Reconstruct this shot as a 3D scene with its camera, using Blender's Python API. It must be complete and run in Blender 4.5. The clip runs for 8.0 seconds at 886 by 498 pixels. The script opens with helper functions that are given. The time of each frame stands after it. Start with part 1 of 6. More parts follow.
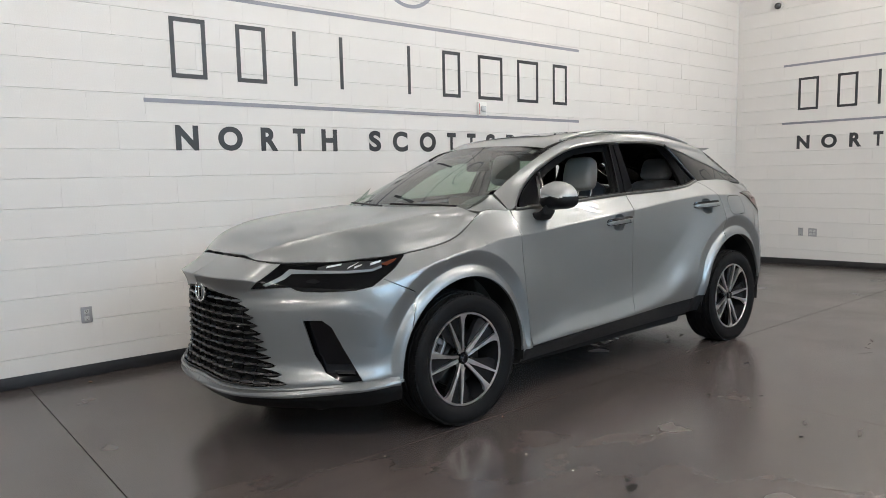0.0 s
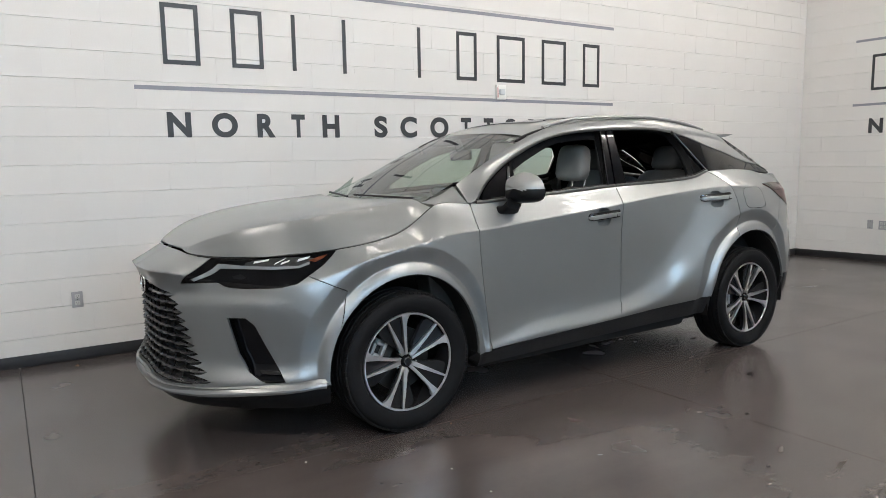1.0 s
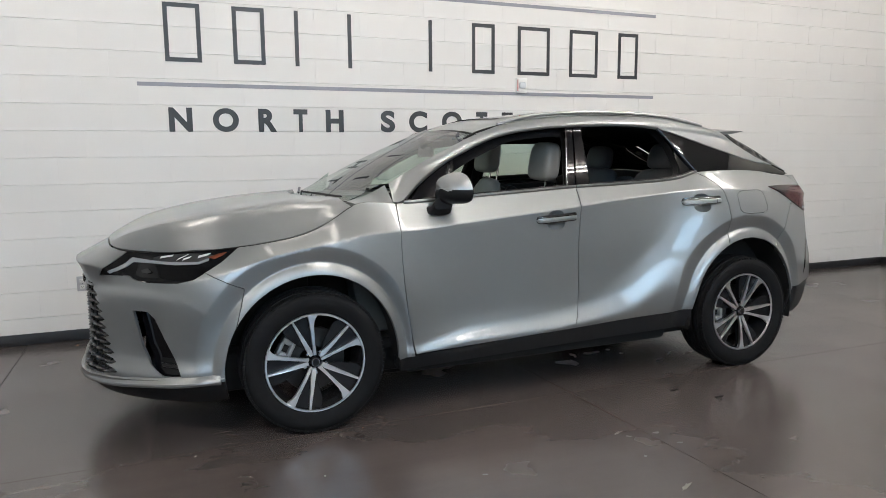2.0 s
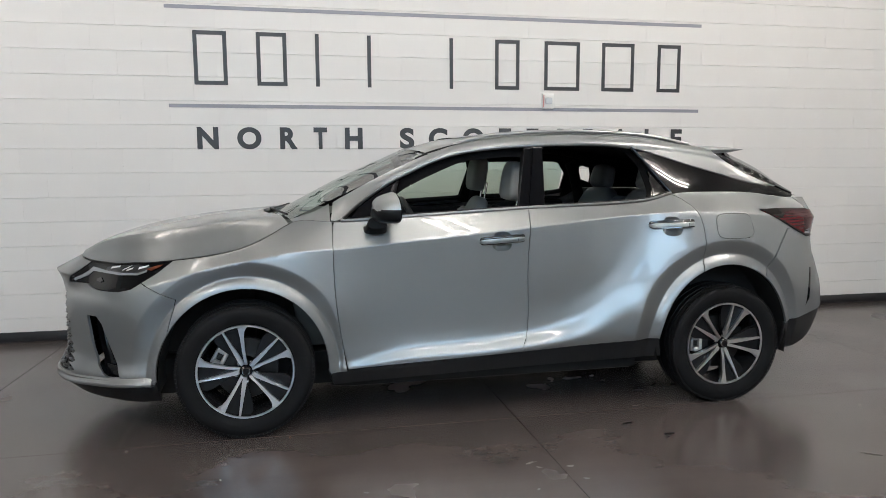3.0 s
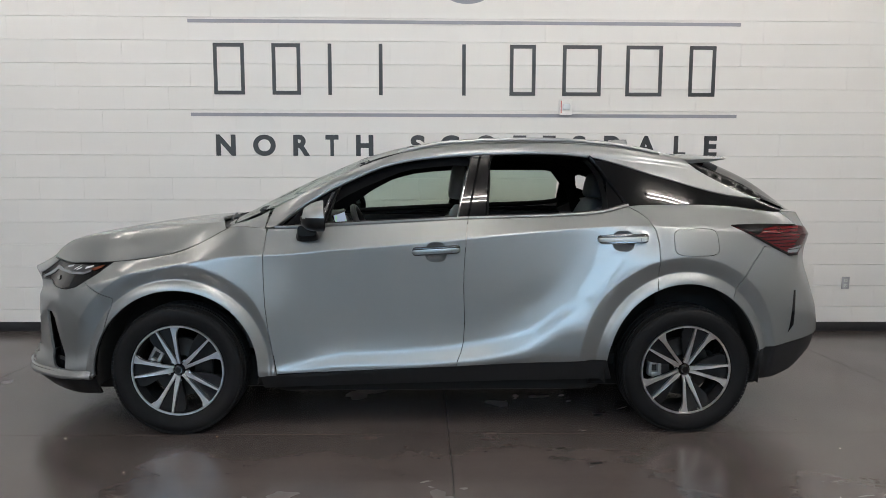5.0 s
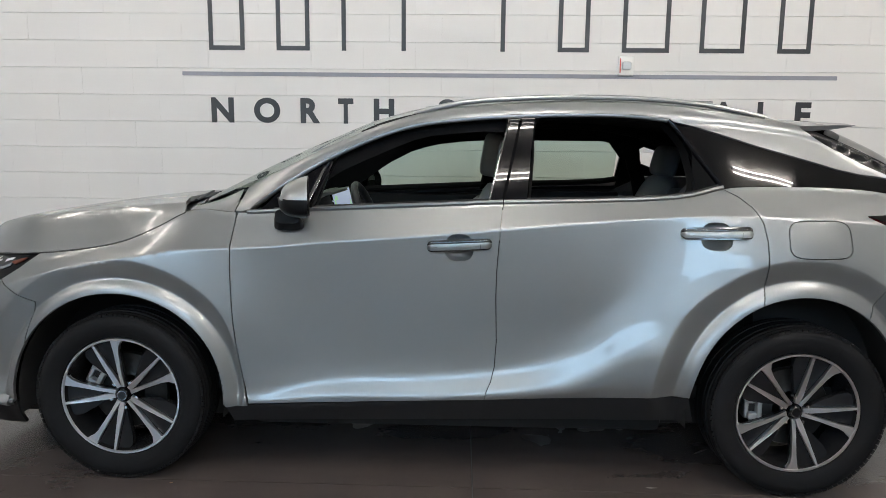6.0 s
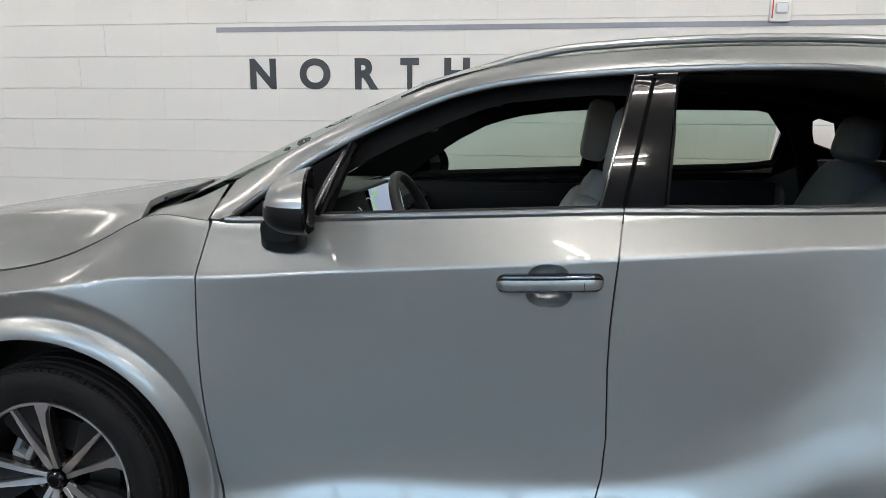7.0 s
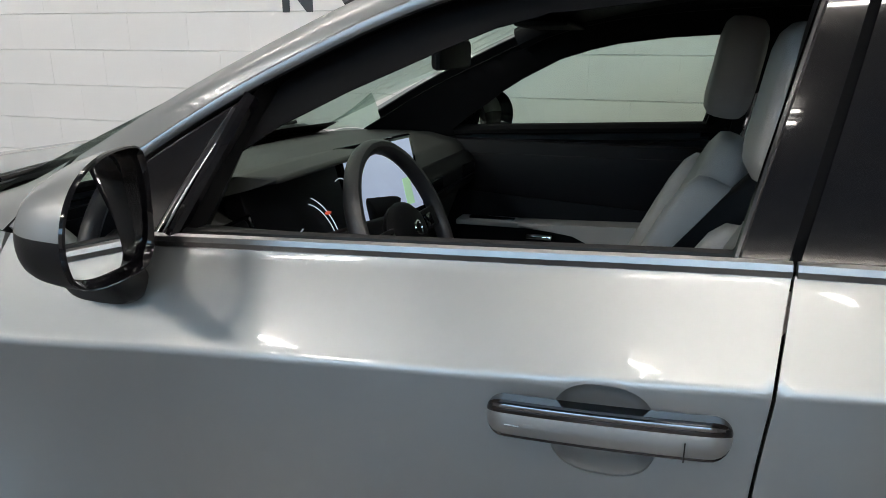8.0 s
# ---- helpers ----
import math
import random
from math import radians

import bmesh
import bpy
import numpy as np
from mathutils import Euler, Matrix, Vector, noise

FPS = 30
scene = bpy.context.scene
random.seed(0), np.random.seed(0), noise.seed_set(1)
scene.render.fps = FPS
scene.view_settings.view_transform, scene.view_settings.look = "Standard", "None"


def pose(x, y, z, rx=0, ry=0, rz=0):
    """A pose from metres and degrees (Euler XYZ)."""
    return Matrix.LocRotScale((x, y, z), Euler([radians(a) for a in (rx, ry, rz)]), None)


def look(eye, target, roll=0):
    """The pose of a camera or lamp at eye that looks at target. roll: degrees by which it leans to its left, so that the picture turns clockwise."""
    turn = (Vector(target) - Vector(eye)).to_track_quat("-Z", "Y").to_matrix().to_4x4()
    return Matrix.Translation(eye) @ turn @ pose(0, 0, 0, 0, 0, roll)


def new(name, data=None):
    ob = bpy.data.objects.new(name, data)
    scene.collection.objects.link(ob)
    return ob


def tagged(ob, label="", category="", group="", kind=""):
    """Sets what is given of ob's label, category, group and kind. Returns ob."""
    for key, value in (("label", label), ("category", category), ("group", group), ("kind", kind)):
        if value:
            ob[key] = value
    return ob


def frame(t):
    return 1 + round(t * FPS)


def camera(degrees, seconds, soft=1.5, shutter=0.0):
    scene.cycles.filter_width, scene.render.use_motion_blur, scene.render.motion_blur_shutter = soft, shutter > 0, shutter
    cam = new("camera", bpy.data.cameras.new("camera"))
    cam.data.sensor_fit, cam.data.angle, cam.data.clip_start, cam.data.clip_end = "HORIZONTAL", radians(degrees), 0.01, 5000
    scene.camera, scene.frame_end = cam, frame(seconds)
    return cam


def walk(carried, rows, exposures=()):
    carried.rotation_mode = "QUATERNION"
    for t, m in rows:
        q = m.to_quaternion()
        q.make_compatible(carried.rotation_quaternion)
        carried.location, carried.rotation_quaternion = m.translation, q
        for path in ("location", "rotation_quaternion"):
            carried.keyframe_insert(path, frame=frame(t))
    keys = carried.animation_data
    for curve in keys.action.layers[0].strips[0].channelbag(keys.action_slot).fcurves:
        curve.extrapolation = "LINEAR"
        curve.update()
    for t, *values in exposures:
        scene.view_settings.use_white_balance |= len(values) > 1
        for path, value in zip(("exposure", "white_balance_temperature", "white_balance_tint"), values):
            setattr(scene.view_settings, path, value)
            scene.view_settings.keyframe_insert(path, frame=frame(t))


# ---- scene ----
# ================= camera and its walk =================
cam = camera(65.1, 8.0, soft=0.85)
ROWS = [
    (0.0, (-2.437, -3.703, 1.373), (-1.17, -2.169, 1.16), -1.2),
    (0.5, (-2.12, -3.855, 1.396), (-0.942, -2.255, 1.17), -1.2),
    (1.0, (-1.698, -3.943, 1.405), (-0.633, -2.27, 1.146), -1.0),
    (1.5, (-1.224, -4.104, 1.407), (-0.294, -2.355, 1.129), -0.7),
    (3.0, (0.302, -4.663, 1.477), (0.706, -2.72, 1.23), -0.3),
    (3.5, (0.749, -4.758, 1.471), (1.009, -2.788, 1.248), -0.3),
    (4.0, (1.136, -4.907, 1.496), (1.289, -2.924, 1.293), -0.3),
    (4.5, (1.32, -4.944, 1.501), (1.408, -2.956, 1.298), -0.4),
    (4.7, (1.34, -4.894, 1.501), (1.414, -2.907, 1.289), -0.2),
    (6.0, (1.447, -3.725, 1.453), (1.392, -1.749, 1.154), 0.6),
    (6.5, (1.447, -3.164, 1.468), (1.286, -1.2, 1.129), 0.5),
    (7.0, (1.436, -2.614, 1.459), (1.13, -0.676, 1.075), 0.4),
    (7.5, (1.437, -2.094, 1.444), (0.984, -0.198, 0.997), 0.4),
    (8.0, (1.483, -1.594, 1.447), (0.877, 0.226, 0.881), 0.3),
]
walk(cam, [(t, look(eye, aim, roll)) for t, eye, aim, roll in ROWS],
     exposures=[(0.0, 0.40), (1.5, 0.41), (3.0, 0.28), (4.5, 0.13), (6.0, 0.28), (7.0, 0.37), (7.5, 0.42), (8.0, 0.45)])

# ================= world, lamps, exposure =================
WALL_Y, WALL_R, WALL_L, WALL_F, TOP = 1.815, 8.12, -6.6, -9.0, 4.6
world = bpy.data.worlds.new("world")
scene.world = world
world.use_nodes = True
world.node_tree.nodes["Background"].inputs["Color"].default_value = (0.5, 0.55, 0.62, 1)
world.node_tree.nodes["Background"].inputs["Strength"].default_value = 0.15
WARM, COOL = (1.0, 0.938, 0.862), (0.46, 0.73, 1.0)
# twin-tube ceiling fixtures: centre x, centre y, length, colour, watts
FIXTURES = [
    (1.8, -2.5, 1.22, WARM, 32), (1.5, -3.72, 1.22, WARM, 36), (4.9, -2.5, 1.22, WARM, 64), (4.6, -3.72, 1.22, WARM, 50),
    (-4.4, -3.3, 1.22, WARM, 110),
    (2.8, -6.4, 2.4, WARM, 30), (-2.3, -5.0, 1.22, WARM, 95),
    (3.5, 0.1, 2.4, WARM, 9), (0.6, 0.1, 2.4, WARM, 10), (-2.4, 0.1, 2.4, WARM, 15), (6.6, -0.6, 2.4, WARM, 16),
]

# unseen glowing windows added high in the wall behind the walk: span, heights, strength
GLOW_X, GLOW_Z, GLOW_STRENGTH = (-4.9, 3.8), (3.0, 4.4), 5.6

# ================= materials =================
def mat(name, rgb, rough=0.5, metal=0.0, coat=0.0, coat_rough=0.03, var=0.06, scale=6.0, bump=0.0, bump_scale=60.0,
        rough_var=0.0, spec=0.5, per_object=0.0, emit=0.0):
    """Principled surface with colour variation at two scales and fine relief."""
    m = bpy.data.materials.new(name)
    m.use_nodes = True
    nt = m.node_tree
    b = nt.nodes["Principled BSDF"]
    b.inputs["Roughness"].default_value = rough
    b.inputs["Metallic"].default_value = metal
    b.inputs["Coat Weight"].default_value = coat
    b.inputs["Coat Roughness"].default_value = coat_rough
    b.inputs["Specular IOR Level"].default_value = spec
    co = nt.nodes.new("ShaderNodeTexCoord")
    n1 = nt.nodes.new("ShaderNodeTexNoise")
    n1.inputs["Scale"].default_value, n1.inputs["Detail"].default_value = scale, 6
    n2 = nt.nodes.new("ShaderNodeTexNoise")
    n2.inputs["Scale"].default_value, n2.inputs["Detail"].default_value = bump_scale, 3
    nt.links.new(co.outputs["Object"], n1.inputs["Vector"])
    nt.links.new(co.outputs["Object"], n2.inputs["Vector"])
    mix = nt.nodes.new("ShaderNodeMath")
    mix.operation = "MULTIPLY_ADD"
    nt.links.new(n2.outputs["Fac"], mix.inputs[0])
    mix.inputs[1].default_value = 0.35
    nt.links.new(n1.outputs["Fac"], mix.inputs[2])
    ramp = nt.nodes.new("ShaderNodeMapRange")
    ramp.inputs["From Min"].default_value, ramp.inputs["From Max"].default_value = 0.35, 1.0
    ramp.inputs["To Min"].default_value, ramp.inputs["To Max"].default_value = 1 - var, 1 + var
    nt.links.new(mix.outputs[0], ramp.inputs["Value"])
    val = ramp.outputs["Result"]
    if per_object:
        info = nt.nodes.new("ShaderNodeObjectInfo")
        pr = nt.nodes.new("ShaderNodeMapRange")
        pr.inputs["To Min"].default_value, pr.inputs["To Max"].default_value = 1 - per_object, 1 + per_object
        nt.links.new(info.outputs["Random"], pr.inputs["Value"])
        mu = nt.nodes.new("ShaderNodeMath")
        mu.operation = "MULTIPLY"
        nt.links.new(val, mu.inputs[0])
        nt.links.new(pr.outputs["Result"], mu.inputs[1])
        val = mu.outputs[0]
    vm = nt.nodes.new("ShaderNodeVectorMath")
    vm.operation = "SCALE"
    vm.inputs[0].default_value = rgb
    nt.links.new(val, vm.inputs["Scale"])
    nt.links.new(vm.outputs["Vector"], b.inputs["Base Color"])
    if rough_var:
        rr = nt.nodes.new("ShaderNodeMapRange")
        rr.inputs["From Min"].default_value, rr.inputs["From Max"].default_value = 0.4, 0.9
        rr.inputs["To Min"].default_value, rr.inputs["To Max"].default_value = max(0.02, rough - rough_var), rough + rough_var
        nt.links.new(mix.outputs[0], rr.inputs["Value"])
        nt.links.new(rr.outputs["Result"], b.inputs["Roughness"])
    if bump:
        bp = nt.nodes.new("ShaderNodeBump")
        bp.inputs["Strength"].default_value, bp.inputs["Distance"].default_value = bump, 0.004
        nt.links.new(n2.outputs["Fac"], bp.inputs["Height"])
        nt.links.new(bp.outputs["Normal"], b.inputs["Normal"])
    if emit:
        b.inputs["Emission Color"].default_value = (*rgb, 1)
        b.inputs["Emission Strength"].default_value = emit
    return m


def glass(name, tint, rough=0.0):
    """Thin pane: tinted straight-through light under a mirror-like skin."""
    m = bpy.data.materials.new(name)
    m.use_nodes = True
    nt = m.node_tree
    nt.nodes.clear()
    out = nt.nodes.new("ShaderNodeOutputMaterial")
    tr, gl = nt.nodes.new("ShaderNodeBsdfTransparent"), nt.nodes.new("ShaderNodeBsdfGlossy")
    tr.inputs["Color"].default_value = (*tint, 1)
    gl.inputs["Roughness"].default_value = rough
    lw, mx = nt.nodes.new("ShaderNodeLayerWeight"), nt.nodes.new("ShaderNodeMixShader")
    lw.inputs["Blend"].default_value = 0.5
    pw, ma = nt.nodes.new("ShaderNodeMath"), nt.nodes.new("ShaderNodeMath")
    pw.operation, pw.inputs[1].default_value = "POWER", 3.2
    ma.operation, ma.inputs[1].default_value, ma.inputs[2].default_value = "MULTIPLY_ADD", 0.82, 0.06
    nt.links.new(lw.outputs["Facing"], pw.inputs[0])
    nt.links.new(pw.outputs[0], ma.inputs[0])
    nt.links.new(ma.outputs[0], mx.inputs[0])
    nt.links.new(tr.outputs[0], mx.inputs[1])
    nt.links.new(gl.outputs[0], mx.inputs[2])
    nt.links.new(mx.outputs[0], out.inputs["Surface"])
    return m


BLOCK = mat("painted_block", (0.69, 0.668, 0.643), rough=0.55, var=0.03, scale=2.5, bump=0.2, bump_scale=90, per_object=0.015)
JOINT = mat("painted_joint", (0.62, 0.61, 0.595), rough=0.7, var=0.05, bump=0.3, bump_scale=120)
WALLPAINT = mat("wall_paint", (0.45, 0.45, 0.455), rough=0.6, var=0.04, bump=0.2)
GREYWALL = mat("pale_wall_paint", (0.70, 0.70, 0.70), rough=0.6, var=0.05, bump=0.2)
CEILPAINT = mat("ceiling_paint", (0.50, 0.49, 0.48), rough=0.8, var=0.06)
BASEBLACK = mat("black_rubber_base", (0.018, 0.018, 0.02), rough=0.45, var=0.2, scale=9)
INK = mat("black_wall_lettering", (0.03, 0.032, 0.036), rough=0.45, var=0.1)
GREYINK = mat("grey_wall_stripe", (0.25, 0.255, 0.29), rough=0.5, var=0.06)
PLATE = mat("outlet_plate", (0.34, 0.34, 0.35), rough=0.4, metal=0.2, var=0.05)
SOCKET = mat("pale_socket_face", (0.50, 0.50, 0.49), rough=0.45, var=0.06)
DARKSLOT = mat("dark_slot", (0.03, 0.03, 0.03), rough=0.6)
WHITEPLASTIC = mat("white_plastic", (0.75, 0.74, 0.71), rough=0.4, var=0.03)
CLEARPLASTIC = mat("clear_plastic", (0.62, 0.64, 0.66), rough=0.15, var=0.03)


def floor_material():
    m = bpy.data.materials.new("stained_concrete")
    m.use_nodes = True
    nt = m.node_tree
    b = nt.nodes["Principled BSDF"]
    co = nt.nodes.new("ShaderNodeTexCoord")
    def tex(scale, detail, rough=0.55):
        n = nt.nodes.new("ShaderNodeTexNoise")
        n.inputs["Scale"].default_value, n.inputs["Detail"].default_value, n.inputs["Roughness"].default_value = scale, detail, rough
        nt.links.new(co.outputs["Object"], n.inputs["Vector"])
        return n
    big, mid, fine = tex(0.35, 3), tex(1.5, 4, 0.5), tex(34, 3)
    ramp = nt.nodes.new("ShaderNodeValToRGB")
    e = ramp.color_ramp.elements
    e[0].position, e[0].color = 0.36, (0.057, 0.046, 0.043, 1)
    e[1].position, e[1].color = 0.72, (0.096, 0.078, 0.073, 1)
    def math_node(op, a, b, c=None):
        n = nt.nodes.new("ShaderNodeMath")
        n.operation = op
        for k, v in enumerate((a, b, c)):
            if v is None:
                continue
            if isinstance(v, (int, float)):
                n.inputs[k].default_value = v
            else:
                nt.links.new(v, n.inputs[k])
        return n.outputs[0]
    # trowel sweeps: noise drawn out along one way
    stretch = nt.nodes.new("ShaderNodeMapping")
    stretch.inputs["Scale"].default_value, stretch.inputs["Rotation"].default_value = (0.7, 5.0, 1.0), (0, 0, 0.35)
    nt.links.new(co.outputs["Object"], stretch.inputs["Vector"])
    sweep_n = nt.nodes.new("ShaderNodeTexNoise")
    sweep_n.inputs["Scale"].default_value, sweep_n.inputs["Detail"].default_value = 1.4, 5
    nt.links.new(stretch.outputs["Vector"], sweep_n.inputs["Vector"])
    tone = math_node("MULTIPLY_ADD", mid.outputs["Fac"], 0.38, math_node("MULTIPLY", big.outputs["Fac"], 0.42))
    tone = math_node("MULTIPLY_ADD", sweep_n.outputs["Fac"], 0.20, tone)
    tone = math_node("MULTIPLY_ADD", fine.outputs["Fac"], 0.06, tone)
    nt.links.new(tone, ramp.inputs["Fac"])
    nt.links.new(ramp.outputs["Color"], b.inputs["Base Color"])
    worn = nt.nodes.new("ShaderNodeMapRange")
    worn.inputs["From Min"].default_value, worn.inputs["From Max"].default_value = 0.35, 0.68
    worn.inputs["To Min"].default_value, worn.inputs["To Max"].default_value = 0.215, 0.275
    nt.links.new(mid.outputs["Fac"], worn.inputs["Value"])
    nt.links.new(worn.outputs["Result"], b.inputs["Roughness"])
    bp = nt.nodes.new("ShaderNodeBump")
    bp.inputs["Strength"].default_value, bp.inputs["Distance"].default_value = 0.06, 0.003
    nt.links.new(fine.outputs["Fac"], bp.inputs["Height"])
    nt.links.new(bp.outputs["Normal"], b.inputs["Normal"])
    b.inputs["Specular IOR Level"].default_value = 0.75
    return m


FLOOR = floor_material()


# ================= mesh helpers =================
def link_mesh(name, verts, faces, material, parent=None, label="", smooth=False):
    me = bpy.data.meshes.new(name)
    me.from_pydata([tuple(v) for v in verts], [], faces)
    me.materials.append(material)
    if smooth:
        me.shade_smooth()
    me.update()
    ob = new(name, me)
    if parent:
        ob.parent = parent
    if label:
        ob["label"] = label
    return ob


def part(name, bm, material, parent=None, label="", smooth=True, angle=35):
    """Links a bmesh as one object; edges sharper than the angle stay sharp."""
    bmesh.ops.recalc_face_normals(bm, faces=bm.faces)
    for f in bm.faces:
        f.smooth = smooth
    for e in bm.edges:
        if len(e.link_faces) == 2 and e.calc_face_angle(0) > radians(angle):
            e.smooth = False
    me = bpy.data.meshes.new(name)
    bm.to_mesh(me)
    bm.free()
    me.materials.append(material)
    ob = new(name, me)
    if parent:
        ob.parent = parent
    if label:
        ob["label"] = label
    return ob


def empty(name, at=(0, 0, 0)):
    ob = new(name)
    ob.location = at
    ob.empty_display_size = 0.1
    return ob


def add_box(bm, lo, hi, bevel=0.0, seg=2):
    c, s = (Vector(lo) + Vector(hi)) / 2, Vector(hi) - Vector(lo)
    made = bmesh.ops.create_cube(bm, size=1, matrix=Matrix.Translation(c) @ Matrix.Diagonal((*s, 1)))
    if bevel:
        es = list({e for v in made["verts"] for e in v.link_edges})
        bmesh.ops.bevel(bm, geom=es, offset=bevel, segments=seg, affect="EDGES", profile=0.5, clamp_overlap=True)
    return bm


def box(lo, hi, bevel=0.0, seg=2):
    return add_box(bmesh.new(), lo, hi, bevel, seg)


# ================= the room =================
def slab(name, lo, hi, material, label, category):
    return tagged(part(name, box(lo, hi), material, smooth=False), label, category, kind="structure")


def ground(x, y):
    """Floor height: a faint fall towards the back wall and the far end."""
    return 0.006 - 0.022 * (y + 0.83) - 0.004 * x


def fall(ob):
    """Lets a mesh follow the faint fall of the floor."""
    for v in ob.data.vertices:
        v.co.z += ground(v.co.x, v.co.y)
    return ob


# concrete floor cut by sawn joints into slabs
JX, JY = (-4.85, -1.675, 1.505, 4.68, 7.86), (-7.30, -4.13, -0.945)
floor = slab("floor", (WALL_L, WALL_F, -0.12), (WALL_R, WALL_Y, -0.008), DARKSLOT, "dark brown stained concrete floor with sawn joints", "floor")
fall(floor)
xs, ys = (WALL_L, *JX, WALL_R), (WALL_F, *JY, WALL_Y)
for i in range(len(xs) - 1):
    for j in range(len(ys) - 1):
        fall(part("slab", box((xs[i] + 0.0025, ys[j] + 0.0025, -0.008), (xs[i + 1] - 0.0025, ys[j + 1] - 0.0025, 0)), FLOOR, floor, smooth=False))
wall_back = slab("wall_back", (WALL_L - 0.2, WALL_Y + 0.006, -0.12), (WALL_R + 0.2, WALL_Y + 0.2, TOP), JOINT, "white painted concrete block wall with dealership lettering", "wall")
wall_right = slab("wall_right", (WALL_R + 0.006, WALL_F, -0.12), (WALL_R + 0.2, WALL_Y + 0.006, TOP), JOINT, "white painted concrete block side wall", "wall")
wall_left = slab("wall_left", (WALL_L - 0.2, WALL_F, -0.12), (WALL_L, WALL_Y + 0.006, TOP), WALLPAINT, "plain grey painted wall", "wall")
wall_front = slab("wall_front", (WALL_L - 0.2, WALL_F - 0.2, -0.12), (WALL_R + 0.2, WALL_F, TOP), GREYWALL, "plain pale painted wall", "wall")
ceiling = slab("ceiling", (WALL_L - 0.2, WALL_F - 0.2, TOP), (WALL_R + 0.2, WALL_Y + 0.2, TOP + 0.15), CEILPAINT, "plain grey ceiling", "ceiling")
BASE_H = 0.089
for name, lo, hi in (("baseboard_back", (WALL_L, WALL_Y - 0.012, 0), (WALL_R - 0.012, WALL_Y - 0.001, BASE_H)),
                     ("baseboard_right", (WALL_R - 0.012, WALL_F, 0), (WALL_R - 0.001, WALL_Y - 0.001, BASE_H))):
    tagged(fall(part(name, box(lo, hi, 0.003), BASEBLACK)), "black rubber cove base along the wall", "baseboard", kind="structure")

# ceiling fixtures: a pan with two glowing tubes
for fx, fy, ln, colour, watts in FIXTURES:
    fixture = tagged(empty("ceiling_light", (fx, fy, TOP)), "white twin-tube strip light on the ceiling", "ceiling light", "strip lights on the ceiling")
    part("housing", box((-ln / 2, -0.045, -0.05), (ln / 2, 0.045, 0), 0.008), PLATE, fixture)
    glow = mat("tube_glow", colour, emit=watts * 2.65)
    for dy in (-0.075, 0.075):
        bm = bmesh.new()
        bmesh.ops.create_cone(bm, cap_ends=True, segments=12, radius1=0.013, radius2=0.013, depth=ln - 0.06,
                              matrix=pose(0, dy, -0.075, 0, 90, 0))
        part("tube", bm, glow, fixture)

# row of unseen windows high in the wall opposite the lettering, added for soft bluish light
ADDED_GLOW = mat("added_bluish_glow", COOL, rough=0.4, emit=GLOW_STRENGTH)
for k, x in enumerate(np.arange(GLOW_X[0], GLOW_X[1], 1.35)):
    window = tagged(empty("window_%d" % (k + 1), (x, WALL_F, GLOW_Z[0])), "unseen glowing window added for soft bluish light", "window", kind="structure")
    high = GLOW_Z[1] - GLOW_Z[0]
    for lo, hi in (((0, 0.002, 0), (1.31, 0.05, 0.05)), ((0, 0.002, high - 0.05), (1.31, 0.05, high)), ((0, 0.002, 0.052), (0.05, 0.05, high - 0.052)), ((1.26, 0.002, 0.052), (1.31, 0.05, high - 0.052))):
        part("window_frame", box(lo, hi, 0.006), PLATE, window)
    part("pane", box((0.052, 0.004, 0.052), (1.258, 0.016, high - 0.052)), ADDED_GLOW, window)

# ================= the car: materials =================
def paint_material():
    """Metallic silver: flakes under clear lacquer."""
    m = mat("silver_metallic_paint", (0.272, 0.283, 0.288), rough=0.405, metal=0.82, coat=0.75, coat_rough=0.03, var=0.02, scale=1.5, bump=0.0)
    b = m.node_tree.nodes["Principled BSDF"]
    b.inputs["Coat IOR"].default_value = 1.55
    return m


PAINT = paint_material()
GLOSSBLACK = mat("gloss_black", (0.003, 0.003, 0.004), rough=0.025, spec=0.3, var=0.1)
SATINBLACK = mat("black_plastic", (0.005, 0.005, 0.0055), spec=0.25, rough=0.45, var=0.15, bump=0.08, bump_scale=400)
RUBBER = mat("tyre_rubber", (0.006, 0.006, 0.0065), spec=0.18, rough=0.7, var=0.2, scale=14, bump=0.2, bump_scale=200)
CLADDING = mat("grained_dark_cladding", (0.014, 0.014, 0.015), spec=0.3, rough=0.5, var=0.15, bump=0.12, bump_scale=400)
TRIMBRIGHT = mat("brushed_window_trim", (0.20, 0.20, 0.20), rough=0.3, metal=1.0, var=0.05, scale=30)
FELT = mat("matt_black_lining", (0.005, 0.005, 0.0055), rough=0.85, spec=0.1, var=0.1)
LINER = mat("wheel_well", (0.006, 0.006, 0.006), rough=0.9)
CHROME = mat("chrome", (0.75, 0.75, 0.76), rough=0.06, metal=1.0, var=0.02)
DARKCHROME = mat("dark_chrome", (0.11, 0.11, 0.115), rough=0.1, metal=1.0, var=0.04)
MACHINED = mat("machined_alloy", (0.74, 0.74, 0.75), rough=0.28, metal=1.0, var=0.04, scale=30)
SATINRAIL = mat("satin_rail", (0.33, 0.335, 0.34), rough=0.38, metal=0.9, var=0.04)
GREYALLOY = mat("dark_grey_alloy", (0.012, 0.012, 0.013), rough=0.25, metal=0.0, spec=0.22, var=0.08)
IRON = mat("brake_iron", (0.035, 0.034, 0.033), rough=0.45, metal=0.8, var=0.2, scale=25)
CALIPER = mat("brake_caliper", (0.42, 0.42, 0.41), rough=0.4, metal=0.6, var=0.1)
PRIVACY = mat("privacy_glass", (0.003, 0.003, 0.0035), rough=0.02, spec=0.4, var=0.02)
